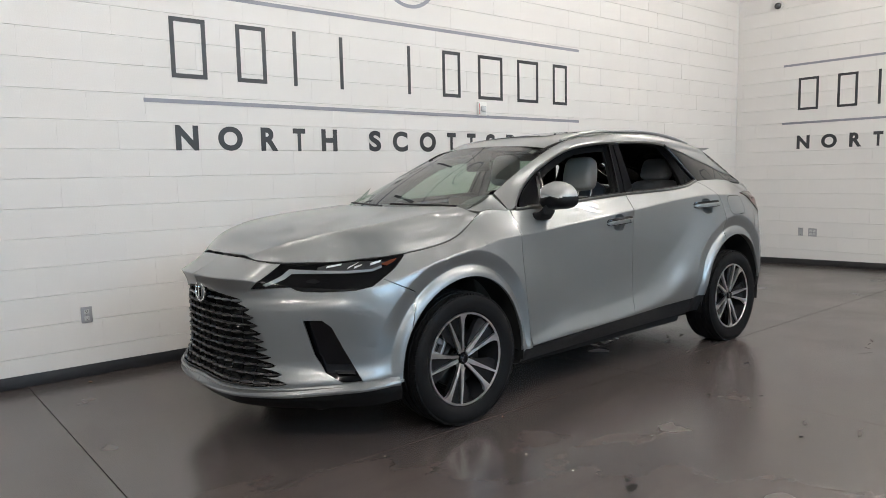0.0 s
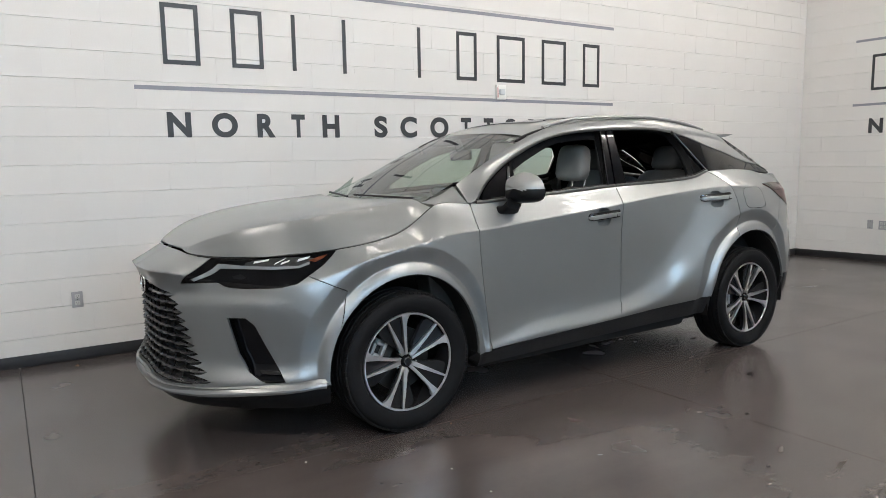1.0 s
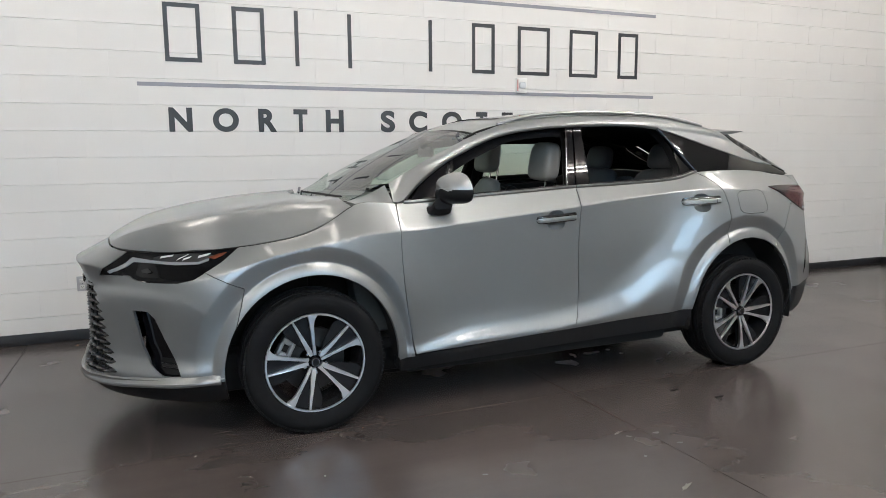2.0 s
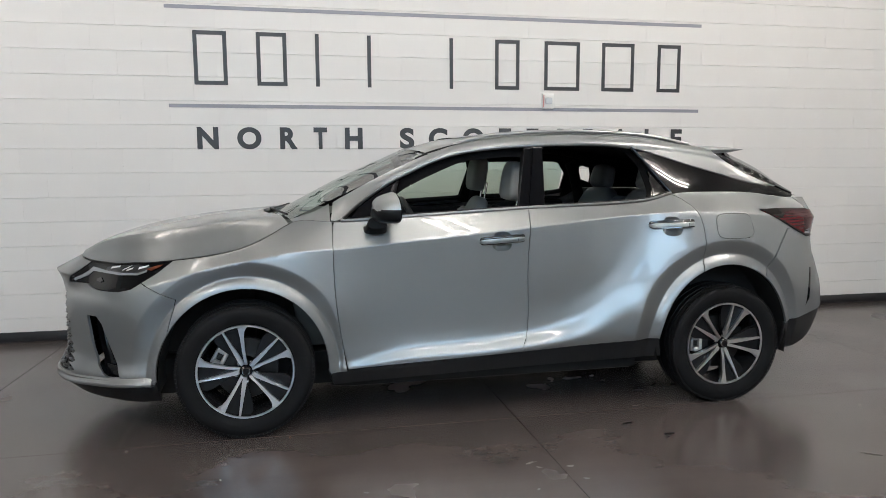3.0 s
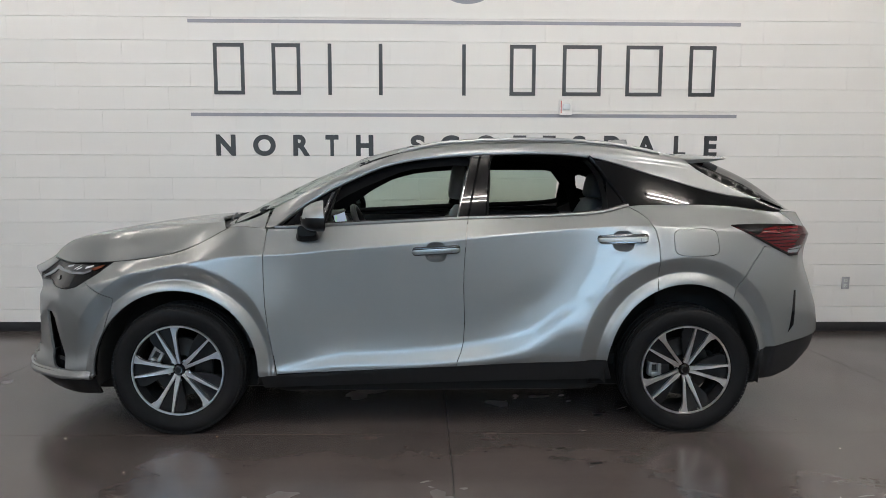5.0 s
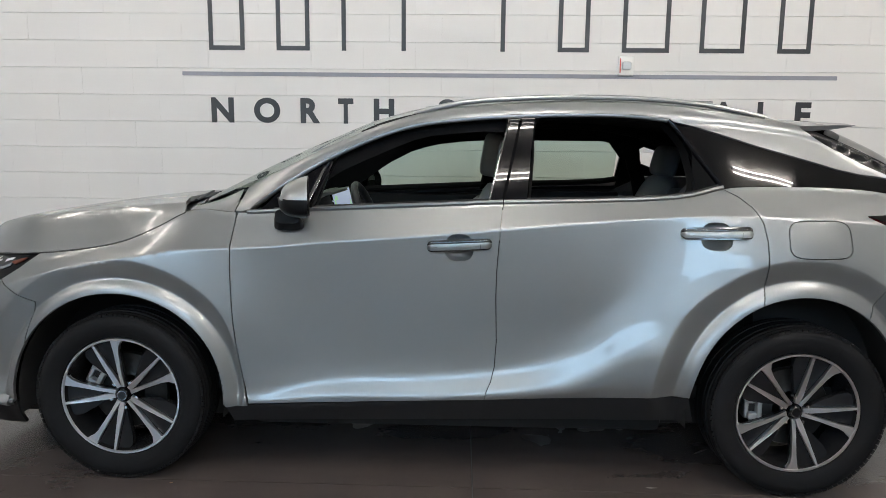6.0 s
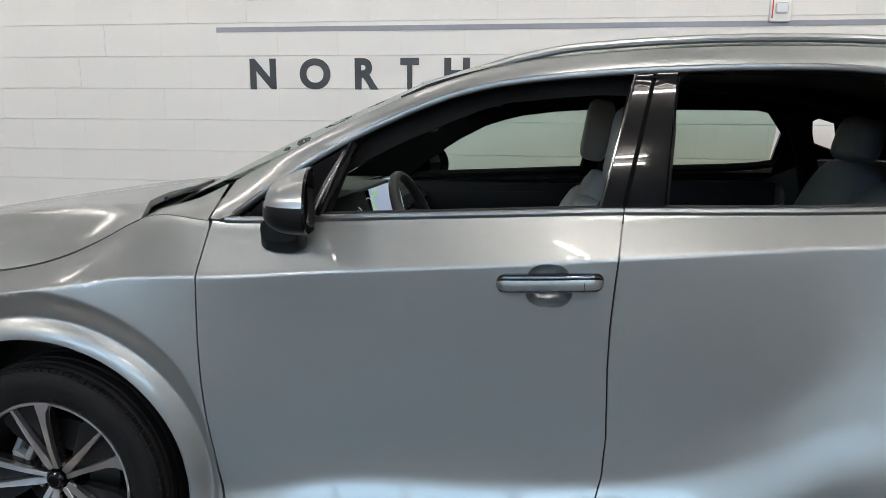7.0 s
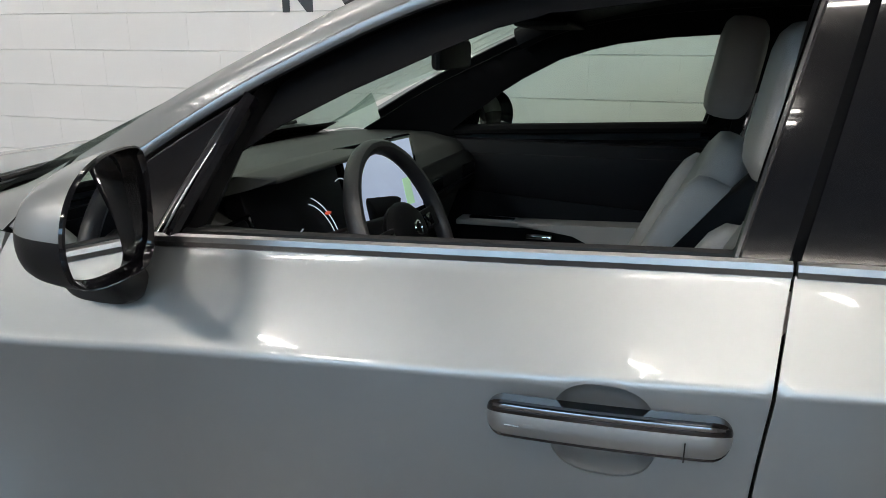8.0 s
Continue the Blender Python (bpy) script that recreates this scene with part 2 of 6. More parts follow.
LAMPRED = mat("red_lamp_lens", (0.082, 0.003, 0.006), rough=0.05, spec=0.3, var=0.15, scale=40)
AMBER = mat("amber_reflector", (0.12, 0.030, 0.014), rough=0.2, coat=0.3, var=0.1)
LAMPDARK = mat("lamp_housing", (0.003, 0.003, 0.0035), rough=0.03, spec=0.3, var=0.1)
LAMPSILVER = mat("lamp_reflector", (0.30, 0.31, 0.33), rough=0.2, metal=0.35, var=0.05)
GRILLEGREY = mat("grille_bar", (0.014, 0.014, 0.015), rough=0.3, spec=0.45, var=0.08)
CLEARGLASS = glass("green_tinted_glass", (0.52, 0.645, 0.575))
SCREENGLASS = glass("windscreen_glass", (0.58, 0.72, 0.64))

# ================= the car: body surface =================
def hermite(xs, ys, q):
    """Shape-keeping cubic through points."""
    xs, ys = np.asarray(xs, float), np.asarray(ys, float)
    h, d = np.diff(xs), np.diff(ys) / np.diff(xs)
    m = np.zeros_like(ys)
    m[0], m[-1] = d[0], d[-1]
    for i in range(1, len(xs) - 1):
        if d[i - 1] * d[i] > 0:
            w1, w2 = 2 * h[i] + h[i - 1], h[i] + 2 * h[i - 1]
            m[i] = (w1 + w2) / (w1 / d[i - 1] + w2 / d[i])
    q = np.clip(np.asarray(q, float), xs[0], xs[-1])
    i = np.clip(np.searchsorted(xs, q) - 1, 0, len(h) - 1)
    t = (q - xs[i]) / h[i]
    return ((1 + 2 * t) * (1 - t) ** 2 * ys[i] + t * (1 - t) ** 2 * h[i] * m[i]
            + t * t * (3 - 2 * t) * ys[i + 1] + t * t * (t - 1) * h[i] * m[i + 1])


def rounded(pts, n):
    """A smooth 2D or 3D curve through points, evenly stepped."""
    p = np.array(pts, float)
    s = np.concatenate([[0], np.cumsum(np.linalg.norm(np.diff(p, axis=0), axis=1))])
    q = np.linspace(0, s[-1], max(n * 4, 40))
    m = np.zeros_like(p)
    for i in range(len(p)):
        a, b = max(i - 1, 0), min(i + 1, len(p) - 1)
        m[i] = (p[b] - p[a]) / (s[b] - s[a])
    i = np.clip(np.searchsorted(s, q) - 1, 0, len(p) - 2)
    h = (s[i + 1] - s[i])[:, None]
    t = ((q - s[i]) / (s[i + 1] - s[i]))[:, None]
    c = (1 + 2 * t) * (1 - t) ** 2 * p[i] + t * (1 - t) ** 2 * h * m[i] + t * t * (3 - 2 * t) * p[i + 1] + t * t * (t - 1) * h * m[i + 1]
    s2 = np.concatenate([[0], np.cumsum(np.linalg.norm(np.diff(c, axis=0), axis=1))])
    qq = np.linspace(0, s2[-1], n)
    return np.stack([np.interp(qq, s2, c[:, k]) for k in range(p.shape[1])], 1)


def blur(a, n, axis):
    """Runs a soft running mean along one axis, ends kept."""
    k = np.exp(-0.5 * (np.arange(-3 * n, 3 * n + 1) / n) ** 2)
    k /= k.sum()
    pad = [(0, 0), (0, 0)]
    pad[axis] = (3 * n, 3 * n)
    b = np.pad(a, pad, mode="reflect", reflect_type="odd")
    return np.apply_along_axis(lambda r: np.convolve(r, k, "valid"), axis, b)


# plan of the car at hip height, half of it, nose to tail
PLAN = rounded([(-1.085, 0), (-1.066, 0.25), (-1.010, 0.42), (-0.895, 0.60), (-0.73, 0.775), (-0.56, 0.865), (-0.40, 0.905), (-0.2, 0.925),
                (0, 0.93), (0.3, 0.922), (0.6, 0.915), (1.5, 0.912), (2.3, 0.92), (2.7, 0.93), (2.85, 0.933), (3.1, 0.922), (3.3, 0.90),
                (3.5, 0.835), (3.65, 0.742), (3.76, 0.6), (3.84, 0.35), (3.86, 0)], 650)
STEP = float(np.linalg.norm(PLAN[1] - PLAN[0]))
ULEN = STEP * (len(PLAN) - 1)
tang = np.gradient(PLAN, axis=0)
NORM = np.stack([-tang[:, 1], tang[:, 0]], 1)
NORM /= np.linalg.norm(NORM, axis=1)[:, None]


def ux(x):
    return float(np.interp(x, PLAN[:, 0], np.arange(len(PLAN)) * STEP))


def uy(y):
    """Way along the front from the nose, by half width."""
    k = int(np.argmax(PLAN[:, 1] > 0.9))
    return float(np.interp(y, PLAN[:k, 1], np.arange(k) * STEP))


# sections: eight (half width, height) points from sill to belt; front and back ones give the offset from the plan
SIDE = {
    -0.56: [(.87, .20), (.905, .30), (.910, .37), (.878, .465), (.876, .66), (.872, .77), (.862, .83), (.765, .962)],
    -0.40: [(.90, .20), (.93, .30), (.93, .38), (.925, .5), (.92, .62), (.918, .75), (.905, .87), (.83, .976)],
    -0.2: [(.92, .20), (.93, .3), (.932, .4), (.932, .55), (.932, .7), (.932, .83), (.922, .93), (.832, .992)],
    0.0: [(.92, .20), (.93, .3), (.932, .4), (.932, .55), (.932, .7), (.932, .85), (.925, .968), (.815, 1.026)],
    0.15: [(.92, .21), (.925, .3), (.928, .4), (.926, .55), (.925, .7), (.922, .86), (.915, .99), (.785, 1.09)],
    0.3: [(.91, .22), (.92, .31), (.92, .4), (.915, .55), (.908, .7), (.902, .87), (.897, 1.01), (.762, 1.172)],
    0.5: [(.86, .25), (.895, .33), (.898, .350), (.884, .40), (0.878, .52), (0.878, .85), (0.882, 1.012), (.797, 1.155)],
    0.9: [(.86, .258), (.905, .345), (.908, .380), (.873, .466), (0.865, .57), (0.871, .84), (0.879, 1.044), (.797, 1.174)],
    1.3: [(.86, .267), (.905, .360), (.912, .390), (.873, .486), (0.865, .60), (0.871, .85), (0.879, 1.076), (.795, 1.194)],
    1.6: [(.86, .275), (.905, .372), (.918, .412), (.873, .515), (0.867, .65), (0.872, .86), (0.877, 1.104), (.793, 1.209)],
    1.96: [(.86, .282), (.908, .395), (.927, .462), (.884, .618), (0.872, .74), (0.874, .90), (0.869, 1.138), (.794, 1.219)],
    2.2: [(.865, .287), (.91, .41), (.934, .585), (.898, .757), (0.881, .88), (0.874, .98), (0.865, 1.157), (.794, 1.228)],
    2.4: [(.88, .29), (.92, .42), (.942, .56), (.930, .76), (.914, .89), (.898, 1.01), (.877, 1.172), (.793, 1.245)],
    2.55: [(.90, .29), (.94, .42), (.945, .5), (.945, .64), (.942, .8), (.932, .97), (.893, 1.178), (.785, 1.288)],
    2.85: [(.91, .29), (.94, .42), (.945, .5), (.945, .65), (.945, .8), (.938, .99), (.893, 1.168), (.76, 1.292)],
    3.1: [(.89, .28), (.92, .40), (.93, .5), (.93, .65), (.93, .8), (.915, .97), (.862, 1.15), (.715, 1.284)],
    3.3: [(.86, .28), (.885, .38), (.895, .48), (.89, .65), (.89, .8), (.875, .97), (.825, 1.14), (.665, 1.268)],
    3.5: [(.80, .29), (.82, .38), (.825, .5), (.825, .65), (.82, .8), (.81, .97), (.775, 1.12), (.615, 1.246)],
}
NOSE = {
    0.0: [(-.03, .20), (.035, .29), (.015, .345), (0, .48), (0, .63), (.002, .79), (.036, .884), (-.133, .972)],
    0.25: [(-.03, .20), (.04, .285), (.036, .347), (.0, .455), (.0, .63), (.0, .79), (.032, .882), (-.130, .971)],
    0.42: [(-.03, .20), (.045, .285), (.050, .352), (.006, .452), (-.004, .72), (-.030, .785), (-.008, .872), (-.100, .958)],
    0.60: [(-.03, .20), (.045, .285), (.050, .362), (.003, .458), (-.012, .73), (-.045, .785), (-.062, .835), (-.12, .944)],
    0.775: [(-.03, .20), (.02, .29), (.028, .366), (-.006, .458), (-.004, .73), (-.027, .785), (-.038, .83), (-.115, .952)],
}
TAIL = {
    3.65: [(-.06, .30), (-.02, .4), (.005, .52), (.0, .65), (-.03, .8), (-.075, .97), (-.055, 1.11), (-.13, 1.245)],
    3.76: [(-.06, .30), (-.02, .4), (.01, .53), (.0, .65), (-.04, .8), (-.085, .97), (-.065, 1.11), (-.14, 1.24)],
    3.86: [(-.06, .30), (-.02, .4), (.02, .53), (.0, .65), (-.02, .8), (-.05, .97), (-.07, 1.11), (-.17, 1.23)],
}
rows = [(uy(y), p) for y, p in NOSE.items()]
for x, p in SIDE.items():
    half = float(np.interp(x, PLAN[:, 0], PLAN[:, 1]))
    lean = float(np.interp(x, PLAN[:, 0], NORM[:, 1]))
    rows.append((ux(x), [((y - half) * lean, z) for y, z in p]))
rows += [(ux(x) if x < 3.86 else ULEN, p) for x, p in TAIL.items()]
rows.sort(key=lambda r: r[0])
# a tight fold just above the shoulder line, along the doors
rows = [(u, p[:7] + [(p[6][0] - 0.055 * (p[6][0] - p[7][0]), p[6][1] + 0.055 * (p[7][1] - p[6][1]))] + p[7:]) for u, p in rows]
us = np.array([r[0] for r in rows])
grid_u = np.arange(len(PLAN)) * STEP
VN = 120
vq = np.linspace(0, 8, VN)
Dk = np.stack([hermite(us, [r[1][k][0] for r in rows], grid_u) for k in range(9)], 1)
Zk = np.stack([hermite(us, [r[1][k][1] for r in rows], grid_u) for k in range(9)], 1)
Dk, Zk = blur(Dk, 5, 0), blur(Zk, 5, 0)
DT = np.stack([hermite(range(9), Dk[i], vq) for i in range(len(PLAN))])
ZT = np.stack([hermite(range(9), Zk[i], vq) for i in range(len(PLAN))])
DT = blur(DT, 1, 1)
ZT = blur(ZT, 1, 1)

ARCH = ((0.003, 0.37, 0.437, 0.457), (2.828, 0.37, 0.437, 0.488))
# lip facing up, crisp trough, band facing down to a crest, long run-out; in a radius that the crest's own curve stretches
FLARE_R = [0.9, 1.0, 1.03, 1.08, 1.118, 1.128, 1.136, 1.15, 1.31, 1.32, 1.332, 1.45, 1.65, 1.95, 2.3, 9]
FLARE_D = [0.034, 0.0335, 0.0315, 0.0215, 0.0080, 0.0045, 0.0045, 0.0064, 0.0350, 0.0360, 0.0355, 0.0290, 0.0175, 0.0050, 0, 0]
TROUGH, CREST = 1.136, 1.32
CREST_AT = (([-30, 5, 25, 45, 90, 130, 150, 175, 210], [1.17, 1.19, 1.24, 1.30, 1.315, 1.33, 1.34, 1.30, 1.25]),
            ([-30, 10, 30, 60, 90, 120, 150, 175, 210], [1.22, 1.24, 1.28, 1.31, 1.31, 1.32, 1.37, 1.36, 1.32]))
CREST_H = (([-30, 0, 30, 150, 165, 190], [0.5, 0.6, 1, 1, 0.35, 0.1]), ([-30, 20, 45, 150, 190], [0.4, 0.7, 1, 1, 0.9]))


def flare(x, z):
    out = np.zeros_like(x)
    for (cx, cz, a, b), (ca, cr), (ha, hh) in zip(ARCH, CREST_AT, CREST_H):
        dx, dz = (x - cx) / a, (z - cz) / b
        r, ang = np.hypot(dx, dz), np.degrees(np.arctan2(dz, dx))
        ang = np.where(ang < -90, ang + 360, ang)
        rc, high = hermite(ca, cr, ang), np.interp(ang, ha, hh)
        q = np.where(r < TROUGH, r, np.where(r < rc, TROUGH + (r - TROUGH) * (CREST - TROUGH) / (rc - TROUGH), r - rc + CREST))
        d = hermite(FLARE_R, FLARE_D, q)
        d = np.where(q > TROUGH, 0.0045 * np.interp(q, [TROUGH, 1.6], [1, 0]) * (1 - high) + d * high, d)
        out = np.maximum(out, d * np.clip((z - 0.2) / 0.25, 0, 1))
    return out


def lower(u, z):
    """Body surface: way round the plan and height to a point, near side."""
    u, z = np.atleast_1d(np.asarray(u, float)), np.atleast_1d(np.asarray(z, float))
    f = np.clip(u / STEP, 0, len(PLAN) - 1.001)
    i = f.astype(int)
    f = f - i
    d = np.empty(len(u))
    for k in range(len(u)):
        a = i[k]
        d[k] = np.interp(z[k], ZT[a] * (1 - f[k]) + ZT[a + 1] * f[k], DT[a] * (1 - f[k]) + DT[a + 1] * f[k])
    f = f[:, None]
    c = PLAN[i] * (1 - f) + PLAN[i + 1] * f
    n = NORM[i] * (1 - f) + NORM[i + 1] * f
    side = np.clip((n[:, 1] - 0.6) / 0.25, 0, 1)
    p = c + n * (d + flare(c[:, 0], z) * side)[:, None]
    return np.stack([p[:, 0], -p[:, 1], z], 1)


def z_top(u):
    return float(np.interp(u, grid_u, ZT[:, -1]))


# the upper side: belt to roof edge, by length and height
EDGE = rounded([(0.25, .668, 1.166), (0.382, .657, 1.205), (0.488, .647, 1.256), (0.578, .638, 1.305), (0.723, .624, 1.382), (0.885, .612, 1.458), (1.03, .600, 1.520), (1.23, .592, 1.583), (1.5, .588, 1.624), (1.9, .588, 1.645),
                (2.34, .588, 1.634), (2.8, .575, 1.576), (3.0, .57, 1.528), (3.3, .578, 1.392), (3.5, .60, 1.285), (3.56, .612, 1.25)], 400)


def upper(x, z):
    x, z = np.atleast_1d(np.asarray(x, float)), np.atleast_1d(np.asarray(z, float))
    ye, ze = np.interp(x, EDGE[:, 0], EDGE[:, 1]), np.interp(x, EDGE[:, 0], EDGE[:, 2])
    k = np.clip(np.interp(x, PLAN[:, 0], np.arange(len(PLAN))), 0, len(PLAN) - 1)
    zb = np.interp(k, np.arange(len(PLAN)), ZT[:, -1])
    yb = np.interp(k, np.arange(len(PLAN)), PLAN[:, 1] + NORM[:, 1] * DT[:, -1])
    t = np.clip((z - zb) / np.maximum(ze - zb, 0.03), -0.3, 1.1)
    roll = np.sin(math.pi * np.clip((t - 0.80) / 0.20, 0, 1)) * 0.012 * np.clip((x - 0.62) / 0.25, 0, 1)
    return np.stack([x, -(yb + (ye - yb) * t + 0.03 * t * (1 - t) + roll), z], 1)


# ================= the car: panel maker =================
from mathutils.geometry import delaunay_2d_cdt


def inside(poly, pts):
    x, y = pts[:, 0], pts[:, 1]
    res = np.zeros(len(pts), bool)
    a, b = poly, np.roll(poly, -1, axis=0)
    for (x0, y0), (x1, y1) in zip(a, b):
        if y0 != y1:
            res ^= ((y0 > y) != (y1 > y)) & (x < (x1 - x0) * (y - y0) / (y1 - y0) + x0)
    return res


def stepped(poly, step):
    out = []
    for a, b in zip(poly, np.roll(poly, -1, axis=0)):
        n = max(1, int(np.linalg.norm(b - a) / step))
        out += [a + (b - a) * k / n for k in range(n)]
    return np.array(out)


def shrunk(poly, d):
    """The outline moved inwards by d."""
    area = np.sum(poly[:, 0] * np.roll(poly[:, 1], -1) - np.roll(poly[:, 0], -1) * poly[:, 1])
    e = np.roll(poly, -1, axis=0) - poly
    n = np.stack([-e[:, 1], e[:, 0]], 1) / (np.linalg.norm(e, axis=1)[:, None] + 1e-9)
    if area < 0:
        n = -n
    m = n + np.roll(n, 1, axis=0)
    m /= np.maximum(np.linalg.norm(m, axis=1), 0.5)[:, None]
    return poly + m * d


def panel(name, outline, material, parent, holes=(), surf=None, gap=0.002, depth=0.014, step=0.03, edge=0.02, lift=0.0, extra=None, label="", mirror=False, fixed=()):
    """A skin panel on a body surface, with turned-in edges that leave shut lines; with mirror also its twin on the far side."""
    surf = surf or lower
    outer = stepped(np.array(outline, float), edge)
    rim = shrunk(outer, gap) if gap else outer
    rims = [rim] + [shrunk(stepped(np.array(h, float), edge), -gap) for h in holes]
    lo, hi = rim.min(0), rim.max(0)
    pts = []
    for a in np.arange(lo[0] + step / 2, hi[0], step):
        if surf is lower:
            row = ZT[int(min(a / STEP, len(PLAN) - 1))]
            zs = np.interp(np.linspace(0, VN - 1, 58), np.arange(VN), row)
        else:
            zs = np.arange(lo[1], hi[1], step)
        pts += [(a, z) for z in zs]
    if extra is not None and len(extra):
        pts += [tuple(e) for e in extra]
    pts = np.array(pts) if len(pts) else np.zeros((0, 2))
    if len(pts):
        keep = inside(rim, pts)
        for h in rims[1:]:
            keep &= ~inside(h, pts)
        every = np.concatenate(rims)
        pts = pts[keep]
        near = np.array([np.min(np.sum((every - q) ** 2, axis=1)) for q in pts]) if len(pts) else np.zeros(0)
        pts = pts[near > (edge * 0.45) ** 2]
    flat, edges = [], []
    for r in rims:
        b0 = len(flat)
        flat += [Vector(q) for q in r]
        edges += [(b0 + k, b0 + (k + 1) % len(r)) for k in range(len(r))]
    flat += [Vector(q) for q in pts]
    vs, _, fs, *_ = delaunay_2d_cdt(flat, edges, [], 0, 1e-6)
    uv = np.array([v[:] for v in vs])
    cen = np.array([uv[list(f)].mean(0) for f in fs])
    keep = inside(rim, cen)
    for h in rims[1:]:
        keep &= ~inside(h, cen)
    fs = [tuple(f) for f, k in zip(fs, keep) if k]
    P = surf(uv[:, 0], uv[:, 1])
    h = 0.006
    N = np.cross(surf(uv[:, 0] + h, uv[:, 1]) - surf(uv[:, 0] - h, uv[:, 1]), surf(uv[:, 0], uv[:, 1] + h) - surf(uv[:, 0], uv[:, 1] - h))
    N /= np.linalg.norm(N, axis=1)[:, None] + 1e-12
    out = np.array([0, -1.0, 0]) if surf is not lower else None
    ref = P - np.array([[1.4, 0, 0.6]])
    if np.mean(np.sum(N * ref, 1) > 0) < 0.5:
        N = -N
    P = P + N * lift
    verts, norms, faces = list(P), list(N), []
    for f in fs:
        a, b, c = (P[k] for k in f)
        faces.append(f if np.dot(np.cross(b - a, c - a), N[f[0]]) > 0 else f[::-1])
    if depth:
        count = {}
        for f in faces:
            for a, b in zip(f, f[1:] + f[:1]):
                count[(a, b)] = 1
        for a, b in [e for e in count if (e[1], e[0]) not in count]:
            t = P[b] - P[a]
            side = np.cross(t, N[a])
            side /= np.linalg.norm(side) + 1e-9
            k = len(verts)
            verts += [P[a], P[b], P[b] - N[b] * depth, P[a] - N[a] * depth]
            norms += [side] * 4
            faces.append((k + 1, k, k + 3, k + 2))
    made = []
    for s in ((1, -1) if mirror else (1,)):
        V = [(v[0], v[1] * s, v[2]) for v in verts]
        M = [(n[0], n[1] * s, n[2]) for n in norms]
        me = bpy.data.meshes.new(name)
        me.from_pydata(V, [], faces if s == 1 else [f[::-1] for f in faces])
        me.materials.append(material)
        me.shade_smooth()
        me.normals_split_custom_set_from_vertices([tuple(n) for n in M])
        ob = new(name, me)
        par = parent if not isinstance(parent, tuple) else parent[0 if s == 1 else 1]
        ob.parent = par
        if label:
            ob["label"] = label
        made.append(ob)
    return made


def arc(which, r, a0, a1, n=40):
    cx, cz, a, b = ARCH[which]
    return [(ux(cx + r * a * math.cos(t)), cz + r * b * math.sin(t)) for t in np.linspace(radians(a0), radians(a1), n)]


def crest_ring(which, q, n=150):
    """A loop at the stretched radius q round an arch."""
    cx, cz, a, b = ARCH[which]
    out = []
    for t in np.linspace(-12, 192, n):
        rc = float(hermite(*CREST_AT[which], t))
        r = q if q < TROUGH else TROUGH + (q - TROUGH) * (rc - TROUGH) / (CREST - TROUGH) if q < CREST else q - CREST + rc
        out.append((ux(cx + r * a * math.cos(radians(t))), cz + r * b * math.sin(radians(t))))
    return out


RINGS = {w: [p for q in (1.03, 1.055, 1.08, 1.10, 1.118, 1.128, 1.136, 1.15, 1.20, 1.26, 1.30, 1.31, 1.32, 1.332, 1.36, 1.40, 1.45, 1.52) for p in crest_ring(w, q)] for w in (0, 1)}


def loft(name, curves, material, parent, n=30, m=16, label="", thick=0.0, smooth=True):
    """A skin through several 3D curves; thick gives it a back."""
    cs = [rounded(c, n) for c in curves]
    grid = np.array([rounded([c[i] for c in cs], m) if len(cs) > 2 else np.linspace(cs[0][i], cs[1][i], m) for i in range(n)])
    bm = bmesh.new()
    vs = [[bm.verts.new(p) for p in row] for row in grid]
    for i in range(n - 1):
        for j in range(m - 1):
            bm.faces.new((vs[i][j], vs[i + 1][j], vs[i + 1][j + 1], vs[i][j + 1]))
    if thick:
        bmesh.ops.recalc_face_normals(bm, faces=bm.faces)
        bmesh.ops.solidify(bm, geom=list(bm.faces), thickness=thick)
    return part(name, bm, material, parent, label, smooth, 50)


def sweep(bm, path, prof, closed=False, up=(0, 0, 1)):
    """Runs a closed 2D profile along a 3D path."""
    path = [Vector(p) for p in path]
    rings = []
    n = len(path)
    for i, p in enumerate(path):
        a, b = path[(i - 1) % n if closed else max(i - 1, 0)], path[(i + 1) % n if closed else min(i + 1, n - 1)]
        t = (b - a).normalized()
        s = t.cross(Vector(up)).normalized()
        w = s.cross(t)
        rings.append([bm.verts.new(p + s * q[0] + w * q[1]) for q in prof])
    k = len(prof)
    for i in range(n if closed else n - 1):
        for j in range(k):
            bm.faces.new((rings[i][j], rings[i][(j + 1) % k], rings[(i + 1) % n][(j + 1) % k], rings[(i + 1) % n][j]))
    if not closed:
        bm.faces.new(rings[0][::-1])
        bm.faces.new(rings[-1])
    return bm


def oval(w, h, n=10):
    return [(w * math.cos(2 * math.pi * k / n), h * math.sin(2 * math.pi * k / n)) for k in range(n)]


def lathe(bm, prof, n=72, m=None):
    """Turns (radius, width) points round the y axis."""
    rings = []
    for r, y in prof:
        rings.append([bm.verts.new((r * math.cos(2 * math.pi * k / n), y, r * math.sin(2 * math.pi * k / n))) for k in range(n)])
    for a, b in zip(rings, rings[1:]):
        for k in range(n):
            bm.faces.new((a[k], a[(k + 1) % n], b[(k + 1) % n], b[k]))
    if m:
        bmesh.ops.transform(bm, matrix=m, verts=bm.verts)
    return bm


# ================= the car: panels =================
car = tagged(empty("car", (0, 0, 0)), "silver metallic crossover car parked on concrete with front windows open", "car")

TAILX = ULEN
def tops(x0, x1, n=14):
    """Points along the top edge of the lower body."""
    return [(u, z_top(u)) for u in np.linspace(ux(x0), ux(x1), n)]


